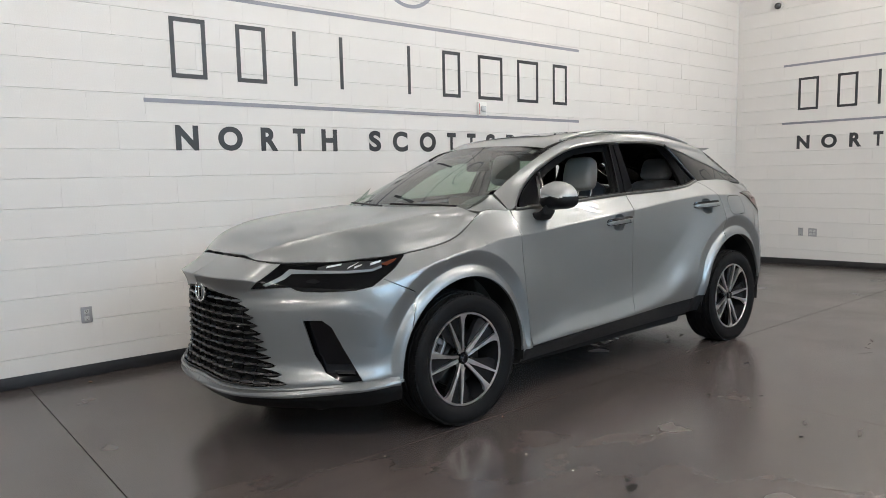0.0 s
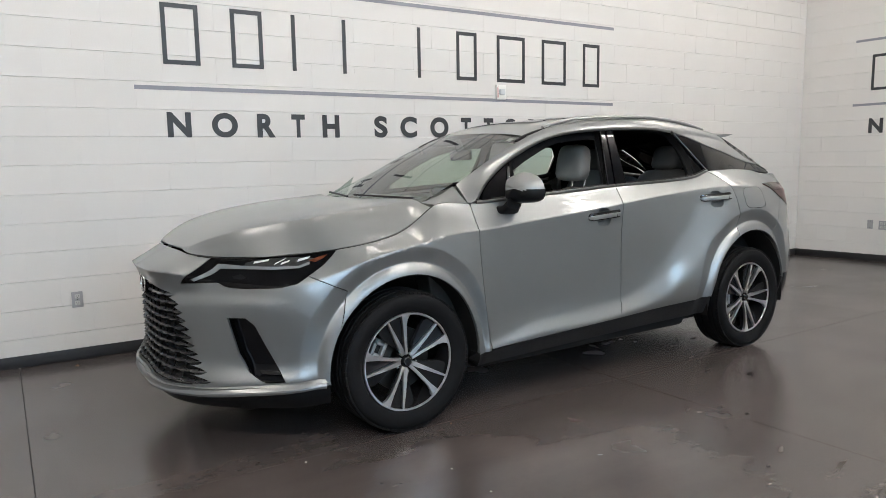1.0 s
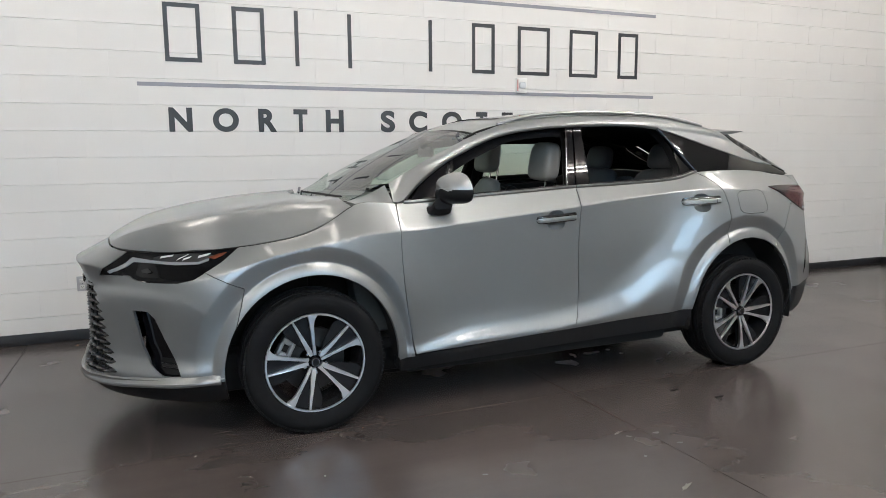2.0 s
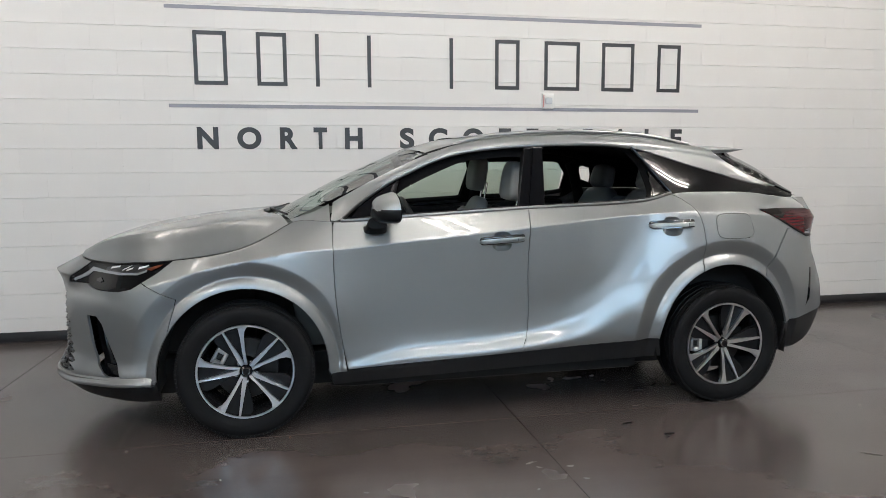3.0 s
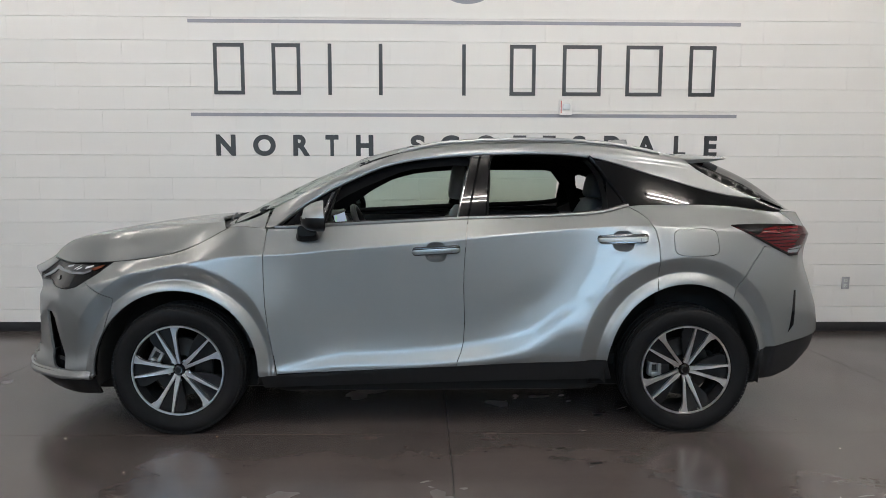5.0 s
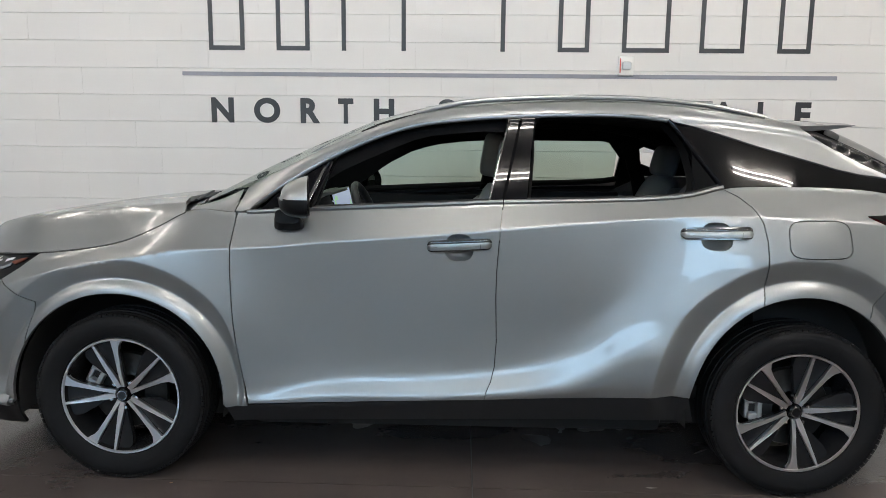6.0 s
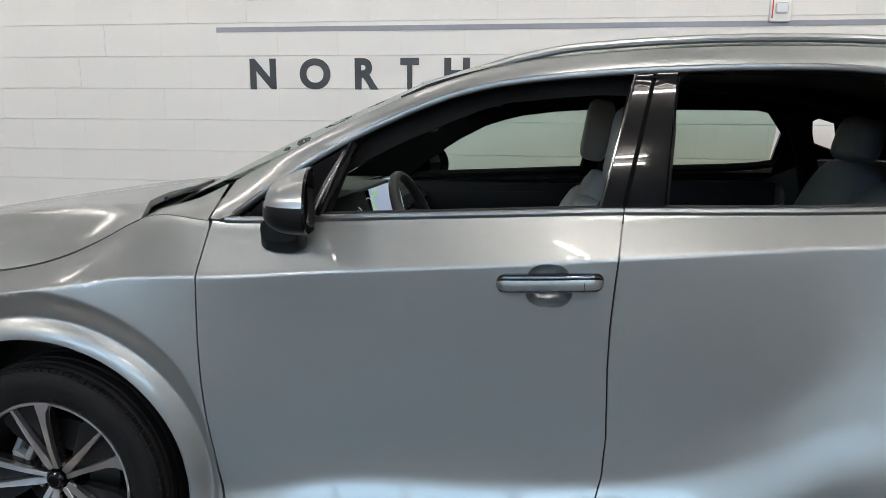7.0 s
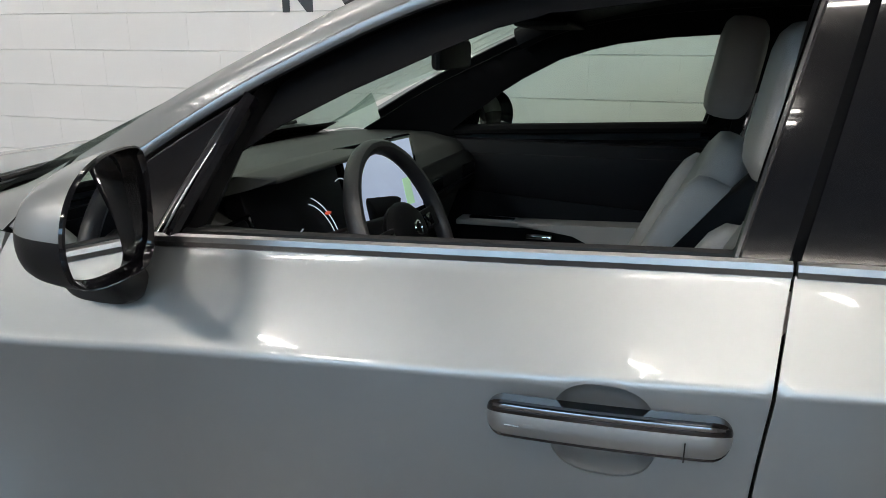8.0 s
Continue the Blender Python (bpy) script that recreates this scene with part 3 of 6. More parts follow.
# outlines as (way, height)
seam = [(ux(-0.505), 0.868), (ux(-0.42), 0.826), (ux(-0.33), 0.782)]
lamp_low = [(uy(0.425), 0.822), (uy(0.515), 0.829), (uy(0.604), 0.834), (uy(0.628), 0.820), (uy(0.66), 0.812), (uy(0.737), 0.811), (ux(-0.629), 0.819), (ux(-0.555), 0.836), (ux(-0.505), 0.868)]
hood_corner_u = uy(0.545)
front_top = [(u, z_top(u)) for u in np.linspace(0, hood_corner_u, 12)]
# saw-toothed side of the grille, widening to its foot
def grille_edge(z):
    return float(np.interp(z, [.352, .392, .464, .547, .623, .718, .76, .785], [.62, .593, .536, .502, .478, .430, .38, .315]))


teeth = []
ROWS_G = 11
for k in range(ROWS_G):
    z0 = 0.352 + k * (0.785 - 0.352) / ROWS_G
    dz = (0.785 - 0.352) / ROWS_G
    f = (z0 - 0.352) / 0.433
    edge_y = grille_edge(z0 + dz * 0.42)
    spike = 0.085 * (1 - f * 0.75)
    teeth += [(uy(edge_y - spike), z0 + 0.002), (uy(edge_y - 0.02), z0 + dz * 0.2), (uy(edge_y), z0 + dz * 0.42), (uy(edge_y - 0.03), z0 + dz * 0.72)]
grille_top = [(uy(0.25), 0.792), (uy(0.17), 0.805), (uy(0.08), 0.812), (0.0, 0.813)]
bumper = ([(0.0, 0.34)] + [(uy(0.2), 0.341), (uy(0.4), 0.344), (uy(0.53), 0.350)] + teeth + grille_top + front_top + lamp_low + seam[1:]
          + arc(0, 1.0, 150, 180, 12) + [(ux(-0.434), 0.352)]
          + [(ux(-0.5), 0.345), (ux(-0.62), 0.337), (uy(0.75), 0.328), (uy(0.62), 0.316), (uy(0.4), 0.302), (uy(0.2), 0.296), (0.0, 0.294)])
vent = [(uy(0.668), 0.672), (uy(0.738), 0.673), (uy(0.768), 0.64), (ux(-0.698), 0.54), (ux(-0.62), 0.368), (ux(-0.70), 0.372), (uy(0.745), 0.42), (uy(0.708), 0.50)]
bump = panel("front_bumper", bumper, PAINT, car, holes=[vent], extra=[q for q in RINGS[0] if q[0] < ux(-0.3)], edge=0.014, step=0.025, mirror=True)
panel("headlight_lens", front_top[-3:] + tops(-0.72, -0.352, 10) + [(ux(-0.43), 0.915)] + lamp_low[::-1], LAMPDARK, car, edge=0.015, lift=-0.004, label="dark glossy headlight lens", mirror=True)
panel("lower_lip", [(0.0, 0.205), (0.0, 0.292), (uy(0.2), 0.294), (uy(0.4), 0.300), (uy(0.62), 0.313), (uy(0.75), 0.325), (ux(-0.62), 0.334), (ux(-0.5), 0.342), (ux(-0.435), 0.349), (ux(-0.425), 0.235), (ux(-0.52), 0.23), (ux(-0.7), 0.225), (uy(.62), 0.215)],
      SATINBLACK, car, lift=-0.012, mirror=True)


def lip_ring(u, s):
    """Section of the blade along the bumper's foot: a ledge that grows towards the wheel."""
    z = float(np.interp(u, [0, uy(0.4), uy(0.62), uy(0.75), ux(-0.5)], [0.294, 0.302, 0.316, 0.328, 0.345]))
    w = float(np.interp(u, [0, uy(0.4), uy(0.65), ux(-0.62), ux(-0.46)], [0.010, 0.014, 0.026, 0.032, 0.020]))
    n = NORM[int(u / STEP)]
    prof = [(-0.012, 0.034), (0.0015, 0.030), (w * 0.55, 0.016), (w, 0.006), (w + 0.002, -0.002), (w - 0.002, -0.012), (-0.012, -0.016)]
    out = []
    for d, h in prof:
        p = lower(u, z + min(h, 0.03))[0]
        out.append((p[0] + n[0] * d, s * -(p[1] - n[1] * d), z + h))
    return out


bm = bmesh.new()
rings = [[bm.verts.new(q) for q in lip_ring(u, -1)] for u in np.linspace(ux(-0.455), STEP, 60)]
rings += [[bm.verts.new(q) for q in lip_ring(u, 1)] for u in np.linspace(STEP, ux(-0.455), 60)]
for a, b in zip(rings, rings[1:]):
    for k in range(len(a) - 1):
        bm.faces.new((a[k], a[k + 1], b[k + 1], b[k]))
bm.faces.new(rings[0])
bm.faces.new(rings[-1])
part("bumper_lip", bm, PAINT, car, "silver blade along the bumper foot")
panel("vent_insert", [(u, z) for u, z in vent], GLOSSBLACK, car, lift=-0.045, gap=-0.004, mirror=True)
panel("vent_bar", [(uy(0.772), 0.43), (ux(-0.655), 0.425), (ux(-0.648), 0.412), (uy(0.78), 0.416)], SATINBLACK, car, lift=-0.02, gap=0, depth=0.012, label="thin black bar across the vent", mirror=True)
fender = (tops(-0.35, 0.272, 16) + tops(0.30, 0.482, 6) + [(ux(0.486), 1.132), (ux(0.479), 1.034), (ux(0.479), 0.93), (ux(0.481), 0.838), (ux(0.488), 0.72), (ux(0.50), 0.607), (ux(0.52), 0.48), (ux(0.541), 0.335), (ux(0.45), 0.33)]
          + arc(0, 1.0, -3, 150, 44) + seam[::-1] + [(ux(-0.43), 0.915)])
panel("front_fender", fender, PAINT, car, extra=RINGS[0], mirror=True)
door_cut = [(ux(1.618), z_top(ux(1.618))), (ux(1.606), 1.12), (ux(1.598), 1.022), (ux(1.592), 0.92), (ux(1.591), 0.823), (ux(1.594), 0.72), (ux(1.597), 0.623), (ux(1.590), 0.515), (ux(1.575), 0.46), (ux(1.556), 0.421), (ux(1.549), 0.385)]
front_door_line = tops(0.492, 1.618, 24) + door_cut[1:] + [(ux(1.2), 0.372), (ux(0.8), 0.356), (ux(0.545), 0.346)] + [(ux(0.541), 0.36), (ux(0.52), 0.48), (ux(0.50), 0.607), (ux(0.488), 0.72), (ux(0.481), 0.838), (ux(0.479), 0.93), (ux(0.479), 1.034), (ux(0.486), 1.132)]


def cup_point(t, w=0.058, h=0.048):
    """Rounded-corner outline of the finger scoop behind a handle."""
    c, s = math.cos(t), math.sin(t)
    return w * math.copysign(abs(c) ** 0.72, c) * (1 - 0.10 * s), (h if s > 0 else h * 1.28) * math.copysign(abs(s) ** 0.80, s)


def cup(x, z, n=40):
    return [(ux(x + cup_point(t)[0]), z + cup_point(t)[1]) for t in np.linspace(0, 2 * math.pi, n, endpoint=False)]


doors_f = panel("front_door", front_door_line, PAINT, car, holes=[cup(1.435, 1.035)], step=0.02, mirror=True)
rear_door_line = (tops(1.618, 2.525, 22) + [(ux(2.58), 1.25), (ux(2.625), 1.209), (ux(2.655), 1.15), (ux(2.668), 1.08), (ux(2.67), 1.009), (ux(2.668), 0.92), (ux(2.66), 0.83)]
                  + arc(1, 1.0, 112.5, 174, 24) + [(ux(2.387), 0.424), (ux(2.1), 0.41), (ux(1.8), 0.397)] + door_cut[:0:-1])
doors_r = panel("rear_door", rear_door_line, PAINT, car, holes=[cup(2.475, 1.10)], extra=RINGS[1], step=0.02, mirror=True)
lamp_r = [(ux(3.112), 1.176), (ux(3.3), 1.176), (ux(3.53), 1.172), (ux(3.62), 1.165), (ux(3.74), 1.15), (ux(3.74), 1.07), (ux(3.60), 1.03), (ux(3.545), 1.00), (ux(3.47), 1.002), (ux(3.38), 1.045), (ux(3.27), 1.10)]
rear_seam = [(ux(3.095), 0.80), (ux(3.15), 0.895), (ux(3.215), 0.975), (ux(3.30), 1.06), (ux(3.335), 1.066)]
cap_line = [(ux(2.75) + 0.003 + 0.127 * (1 + math.copysign(abs(math.cos(t)) ** 0.45, math.cos(t))), 1.088 + 0.073 * math.copysign(abs(math.sin(t)) ** 0.45, math.sin(t))) for t in np.linspace(0, 2 * math.pi, 48, endpoint=False)]
quarter = ([(ux(2.58), 1.25)] + tops(2.525, 3.555, 24) + [(ux(3.60), 1.19), (ux(3.60), 1.18)] + lamp_r[3::-1] + lamp_r[:-4:-1] + rear_seam[:-1][::-1]
           + arc(1, 1.0, 55, 112.5, 26) + [(ux(2.66), 0.83), (ux(2.668), 0.92), (ux(2.67), 1.009), (ux(2.668), 1.08), (ux(2.655), 1.15), (ux(2.625), 1.209)])
quarters = panel("rear_quarter_panel", quarter, PAINT, car, holes=[cap_line], extra=RINGS[1], mirror=True)
panel("fuel_cap_door", cap_line, PAINT, car, gap=0.0015, edge=0.008)
panel("tail_lamp", lamp_r, LAMPRED, car, edge=0.015, lift=0.004, label="dark red tail lamp lens", mirror=True)
rear_bumper = ([(ux(3.215), 0.975), (ux(3.30), 1.058)] + lamp_r[-2:4:-1] + [(ux(3.74), 1.0), (TAILX, 1.0), (TAILX, 0.53), (ux(3.74), 0.53), (ux(3.6), 0.515), (ux(3.45), 0.50), (ux(3.25), 0.478)]
               + arc(1, 1.0, 12, 55, 14) + [(ux(3.15), 0.895)])
panel("rear_bumper", rear_bumper, PAINT, car, extra=RINGS[1], mirror=True)
panel("rear_valance", [(ux(3.245), 0.475), (ux(3.45), 0.497), (ux(3.6), 0.512), (ux(3.74), 0.527), (TAILX, 0.527), (TAILX, 0.45), (ux(3.76), 0.44), (ux(3.66), 0.40), (ux(3.53), 0.33), (ux(3.4), 0.292), (ux(3.255), 0.28)], CLADDING, car, lift=-0.01, mirror=True)
panel("tailgate", [(ux(3.60), 1.19), (ux(3.56), 1.243)] + [(u, z_top(u)) for u in np.linspace(ux(3.57), TAILX, 10)] + [(TAILX, 1.0), (ux(3.74), 1.0), (ux(3.74), 1.07), (ux(3.74), 1.15), (ux(3.62), 1.165)], PAINT, car, mirror=True)
sill_top = [(ux(0.45), 0.332), (ux(0.8), 0.352), (ux(1.2), 0.368), (ux(1.6), 0.385), (ux(2.1), 0.406), (ux(2.392), 0.420)]
panel("sill_cladding", sill_top + [(ux(2.43), 0.30), (ux(2.1), 0.288), (ux(1.6), 0.278), (ux(0.9), 0.262), (ux(0.47), 0.25)], CLADDING, car, lift=-0.006, depth=0.06, mirror=True)

# ---- bonnet, cowl, windscreen, roof ----
rim_l = np.array([lower(u, z_top(u))[0] for u in np.linspace(0, ux(0.272), 120)])
rim_l[0, 1] = 0
RIM = rim_l[np.argsort(rim_l[:, 0])]
CROWN = [(-1.2, .972), (-0.945, .972), (-0.92, .992), (-0.88, 1.018), (-0.83, 1.045), (-0.76, 1.074), (-0.62, 1.108), (-0.4, 1.145), (-0.15, 1.174), (0.06, 1.188), (0.3, 1.2)]


KNOT = np.concatenate([np.linspace(RIM[0, 0], -0.78, 10), np.linspace(-0.70, 0.27, 9)])
DENSE = np.linspace(-1.2, 0.3, 601)
KNOT_Y, KNOT_Z = np.interp(KNOT, RIM[:, 0], -RIM[:, 1]), np.interp(KNOT, RIM[:, 0], RIM[:, 2])


def eased(values, keep):
    """A profile along the bonnet with its small kinks run out; keep is left as it is towards the nose."""
    soft = blur(np.asarray(values)[None, :], 16, 1)[0]
    w = np.clip((DENSE + 0.84) / 0.15, 0, 1) if keep else 1.0
    return soft * w + values * (1 - w)


DENSE_Y, DENSE_Z = eased(hermite(KNOT, KNOT_Y, DENSE), True), eased(hermite(KNOT, KNOT_Z, DENSE), True)
DENSE_C = eased(hermite([c[0] for c in CROWN], [c[1] for c in CROWN], DENSE), False)


def bonnet_skin(x, y):
    """Bonnet height over the plan: crowned, with a fold above each flank."""
    x, y = np.atleast_1d(np.asarray(x, float)), np.atleast_1d(np.asarray(y, float))
    ye, ze, zc = (np.interp(x, DENSE, v) for v in (DENSE_Y, DENSE_Z, DENSE_C))
    a = np.clip(np.abs(y) / np.maximum(ye, 0.02), 0, 1.02)
    rise = np.where(a < .82, hermite([0, .4, .65, .82], [1, .992, .965, .905], np.minimum(a, .82)), hermite([.82, .87, .92, .96, 1.02], [.905, .70, .43, .22, -.11], np.maximum(a, .82)))
    return np.stack([x, y, ze + np.maximum(zc - ze, 0) * rise], 1)


rear_edge = [(0.272, -.755), (0.20, -.62), (0.13, -.40), (0.09, -.18), (0.08, 0), (0.09, .18), (0.13, .40), (0.20, .62), (0.272, .755)]
half_rim = [(p[0], p[1]) for p in rim_l[::2]]
bonnet = panel("bonnet", half_rim[::-1] and [(x, -y) for x, y in half_rim[::-1]][:-1] + half_rim + rear_edge[1:-1], PAINT, car, surf=bonnet_skin, gap=0.0025, depth=0.02, step=0.016, edge=0.010)


# black strip in each bonnet gap, painting in the dark of the shut line
for s in (-1, 1):
    part("bonnet_seal", sweep(bmesh.new(), [(p[0], s * -p[1], p[2] - .0035) for p in rim_l[30::2]], oval(.0045, .0035, 6)), SATINBLACK, car)


def edge_at(x):
    return [float(np.interp(x, EDGE[:, 0], EDGE[:, k])) for k in range(3)]


def edge_run(x0, x1, s=-1, n=12):
    return [(x, s * float(np.interp(x, EDGE[:, 0], EDGE[:, 1])), float(np.interp(x, EDGE[:, 0], EDGE[:, 2]))) for x in np.linspace(x0, x1, n)]


ws_bottom = [(0.255, -.664, 1.168), (0.16, -.40, 1.160), (0.125, 0, 1.158), (0.16, .40, 1.160), (0.255, .664, 1.168)]
e = edge_at(0.66)
ws_mid = [(0.66, -e[1], e[2]), (0.585, -.34, 1.378), (0.56, 0, 1.384), (0.585, .34, 1.378), (0.66, e[1], e[2])]
e = edge_at(1.06)
ws_top = [(1.06, -e[1], e[2]), (1.0, -.32, 1.560), (0.98, 0, 1.570), (1.0, .32, 1.560), (1.06, e[1], e[2])]
windscreen = loft("windscreen", [ws_bottom, ws_mid, ws_top], SCREENGLASS, car, 30, 24, "green-tinted windscreen")
windscreen.visible_shadow = False
low = rounded(ws_bottom, 30)
loft("windscreen_frit", [[(p[0] - .004, p[1], p[2] - .012) for p in low], [(p[0] + .085, p[1] * .985, p[2] + .032) for p in low]], GLOSSBLACK, car, 30, 4, "black band along the screen base")
roof_curves = []
for x, dc, cz in ((1.06, -0.08, .040), (1.3, -0.05, .044), (1.7, 0, .045), (2.1, 0, .05), (2.5, 0, .05), (2.97, 0.02, .055)):
    ex, ey, ez = edge_at(x)
    roof_curves.append([(x, -ey, ez), (x + dc * 0.4, -ey * .8, ez + cz * .5), (x + dc * .8, -ey * .45, ez + cz * .86), (x + dc, 0, ez + cz), (x + dc * .8, ey * .45, ez + cz * .86), (x + dc * 0.4, ey * .8, ez + cz * .5), (x, ey, ez)])
loft("roof", roof_curves, PAINT, car, 40, 40)
sun = [[(c[1][0] * .5 + c[2][0] * .5, c[1][1] * .5 + c[2][1] * .5, (c[1][2] + c[2][2]) / 2 + .007)] + [(p[0], p[1], p[2] + .006) for p in c[2:5]] + [(c[5][0] * .5 + c[4][0] * .5, c[5][1] * .5 + c[4][1] * .5, (c[5][2] + c[4][2]) / 2 + .007)] for c in roof_curves[1:4]]
loft("sunroof", sun, PRIVACY, car, 20, 14, "black glass sunroof panel")
for s in (-1, 1):
    # roof rail: front foot, long raised bar, rear foot
    pts = [(1.22, 0.555, edge_at(1.22)[2] + .006), (1.32, 0.548, edge_at(1.32)[2] + .016)] + [(x, 0.545, edge_at(x)[2] + .024) for x in np.linspace(1.45, 2.5, 9)] + [(2.65, 0.548, edge_at(2.65)[2] + .018), (2.78, 0.553, edge_at(2.78)[2] + .008)]
    part("roof_rail", sweep(bmesh.new(), [(a, s * b, c) for a, b, c in rounded(pts, 40)], oval(.015, .012)), SATINRAIL, car, "satin silver roof rail")
# shark-fin aerial
bm = bmesh.new()
for x0, x1, w, z in ((2.55, 2.75, .035, 1.664), (2.60, 2.745, .02, 1.682), (2.66, 2.74, .008, 1.698)):
    ring = [bm.verts.new((x0 + (x1 - x0) * (0.5 - 0.5 * math.cos(t)), w * math.sin(t), z)) for t in np.linspace(0, 2 * math.pi, 16, endpoint=False)]
    if z > 1.67:
        for k in range(16):
            bm.faces.new((last[k], last[(k + 1) % 16], ring[(k + 1) % 16], ring[k]))
    last = ring
bm.faces.new(last)
part("aerial_fin", bm, PAINT, car)
# cowl: black tray and silver gussets beside the screen
loft("cowl_tray", [[(0.14, -.64, 1.140), (0.03, 0, 1.145), (0.14, .64, 1.140)], [(0.30, -.70, 1.168), (0.14, 0, 1.168), (0.30, .70, 1.168)]], SATINBLACK, car, 24, 6)
for s in (-1, 1):
    loft("cowl_gusset" if s < 0 else "windscreen_corner", [[(q[0], s * -q[1], q[2]) for q in [lower(u, z_top(u))[0] for u in np.linspace(ux(.275), ux(.474), 8)]],
                         [(x, s * y, z + (.25 * (x - .25) if s > 0 else 0)) for (x, y, z) in [(0.25, .668, 1.168), (0.32, .662, 1.186), (0.39, .656, 1.209), (0.472, .648, 1.249)]]], PAINT if s < 0 else SCREENGLASS, car, 10, 6)
    part("wiper", sweep(bmesh.new(), [(0.235 - .027 * (k if s < 0 else 4 - k), -.60 + .13 * k if s < 0 else .02 + .13 * k, 1.192 + .003 * k) for k in range(5)], oval(.008, .006, 6)), SATINBLACK, car)

# ---- side frames, glass and trims above the belt ----
DLO_TOP = [(0.545, 1.172), (0.64, 1.25), (0.747, 1.323), (0.85, 1.383), (0.952, 1.432), (1.05, 1.475), (1.156, 1.513), (1.27, 1.54), (1.394, 1.557), (1.55, 1.571), (1.70, 1.579), (1.9, 1.585), (2.05, 1.586), (2.2, 1.581), (2.335, 1.566)]
QUARTER_TOP = [(2.335, 1.566), (2.45, 1.54), (2.556, 1.508), (2.70, 1.462), (2.836, 1.424), (2.95, 1.392), (3.05, 1.364), (3.165, 1.341), (3.285, 1.327), (3.372, 1.317)]
belt = lambda x0, x1, n=12: [(x, z_top(ux(x))) for x in np.linspace(x0, x1, n)]
FIN_LOW = [(2.94, 1.532), (2.985, 1.496), (3.06, 1.453), (3.13, 1.416), (3.20, 1.382), (3.29, 1.345), (3.379, 1.319)]
frame_line = [(x, z) for x, z in zip(EDGE[::6, 0], EDGE[::6, 2]) if 0.474 <= x <= 2.93] + FIN_LOW + QUARTER_TOP[::-1] + DLO_TOP[::-1][1:] + [(0.50, 1.158), (0.474, 1.161)]
panel("body_side_frame", frame_line, PAINT, car, surf=upper, edge=0.012, step=0.011, gap=0.0012, mirror=True)
panel("rear_fin", FIN_LOW + [(3.50, 1.27)] + [(x, z) for x, z in zip(EDGE[::-6, 0], EDGE[::-6, 2]) if 2.95 <= x <= 3.52], PRIVACY, car, surf=upper, gap=0.0012, edge=0.02, label="gloss black fin beside the rear window", mirror=True)
sides = panel("quarter_glass", [(2.365, 1.548)] + QUARTER_TOP[1:] + [(3.50, 1.262)] + belt(3.48, 2.53, 16) + [(2.44, 1.422)], PRIVACY, car, surf=upper, lift=-0.004, label="black privacy quarter glass", mirror=True)
bpy.data.objects.remove(sides[1])
far = panel("quarter_lining", [(2.365, 1.548)] + QUARTER_TOP[1:] + [(3.50, 1.262)] + belt(3.48, 2.53, 16) + [(2.44, 1.422)], FELT, car, surf=upper, lift=-0.004, holes=[[(2.56, 1.37), (2.535, 1.455), (2.565, 1.472), (2.63, 1.452), (2.655, 1.39), (2.66, 1.335)]], edge=0.015, label="lined far rear quarter with a small window", mirror=True)
bpy.data.objects.remove(far[0])
panel("b_pillar_front_trim", [(1.553, belt(1.553, 1.553, 1)[0][1]), (1.612, belt(1.612, 1.612, 1)[0][1]), (1.694, 1.572), (1.642, 1.568)], GLOSSBLACK, car, surf=upper, lift=0.002, label="gloss black pillar trim", mirror=True)
panel("b_pillar_rear_trim", [(1.620, belt(1.62, 1.62, 1)[0][1]), (1.718, belt(1.718, 1.718, 1)[0][1]), (1.757, 1.575), (1.702, 1.573)], GLOSSBLACK, car, surf=upper, lift=0.002, label="gloss black pillar trim", mirror=True)
panel("b_pillar_backing", [(1.555, 1.20), (1.725, 1.205), (1.765, 1.568), (1.645, 1.558)], FELT, car, surf=upper, lift=-0.014, depth=0.02, mirror=True)
panel("side_frame_lining", frame_line, SATINBLACK, car, surf=upper, edge=0.03, step=0.05, lift=-0.022, gap=0, depth=0, mirror=True)
front_tri = [(0.56, belt(.56, .56, 1)[0][1]), (0.80, belt(.80, .80, 1)[0][1]), (0.868, 1.37), (0.85, 1.375), (0.747, 1.313), (0.64, 1.24)]
panel("mirror_quarter_trim", front_tri, GLOSSBLACK, car, surf=upper, lift=-0.006, label="gloss black mirror quarter", mirror=True)
rear_tri = [(2.405, belt(2.405, 2.405, 1)[0][1] + .004), (2.425, 1.44), (2.535, 1.289)] + belt(2.52, 2.42, 4)
panel("rear_quarter_light", rear_tri, PRIVACY, car, surf=upper, lift=-0.008, label="dark fixed rear door quarter glass", mirror=True)

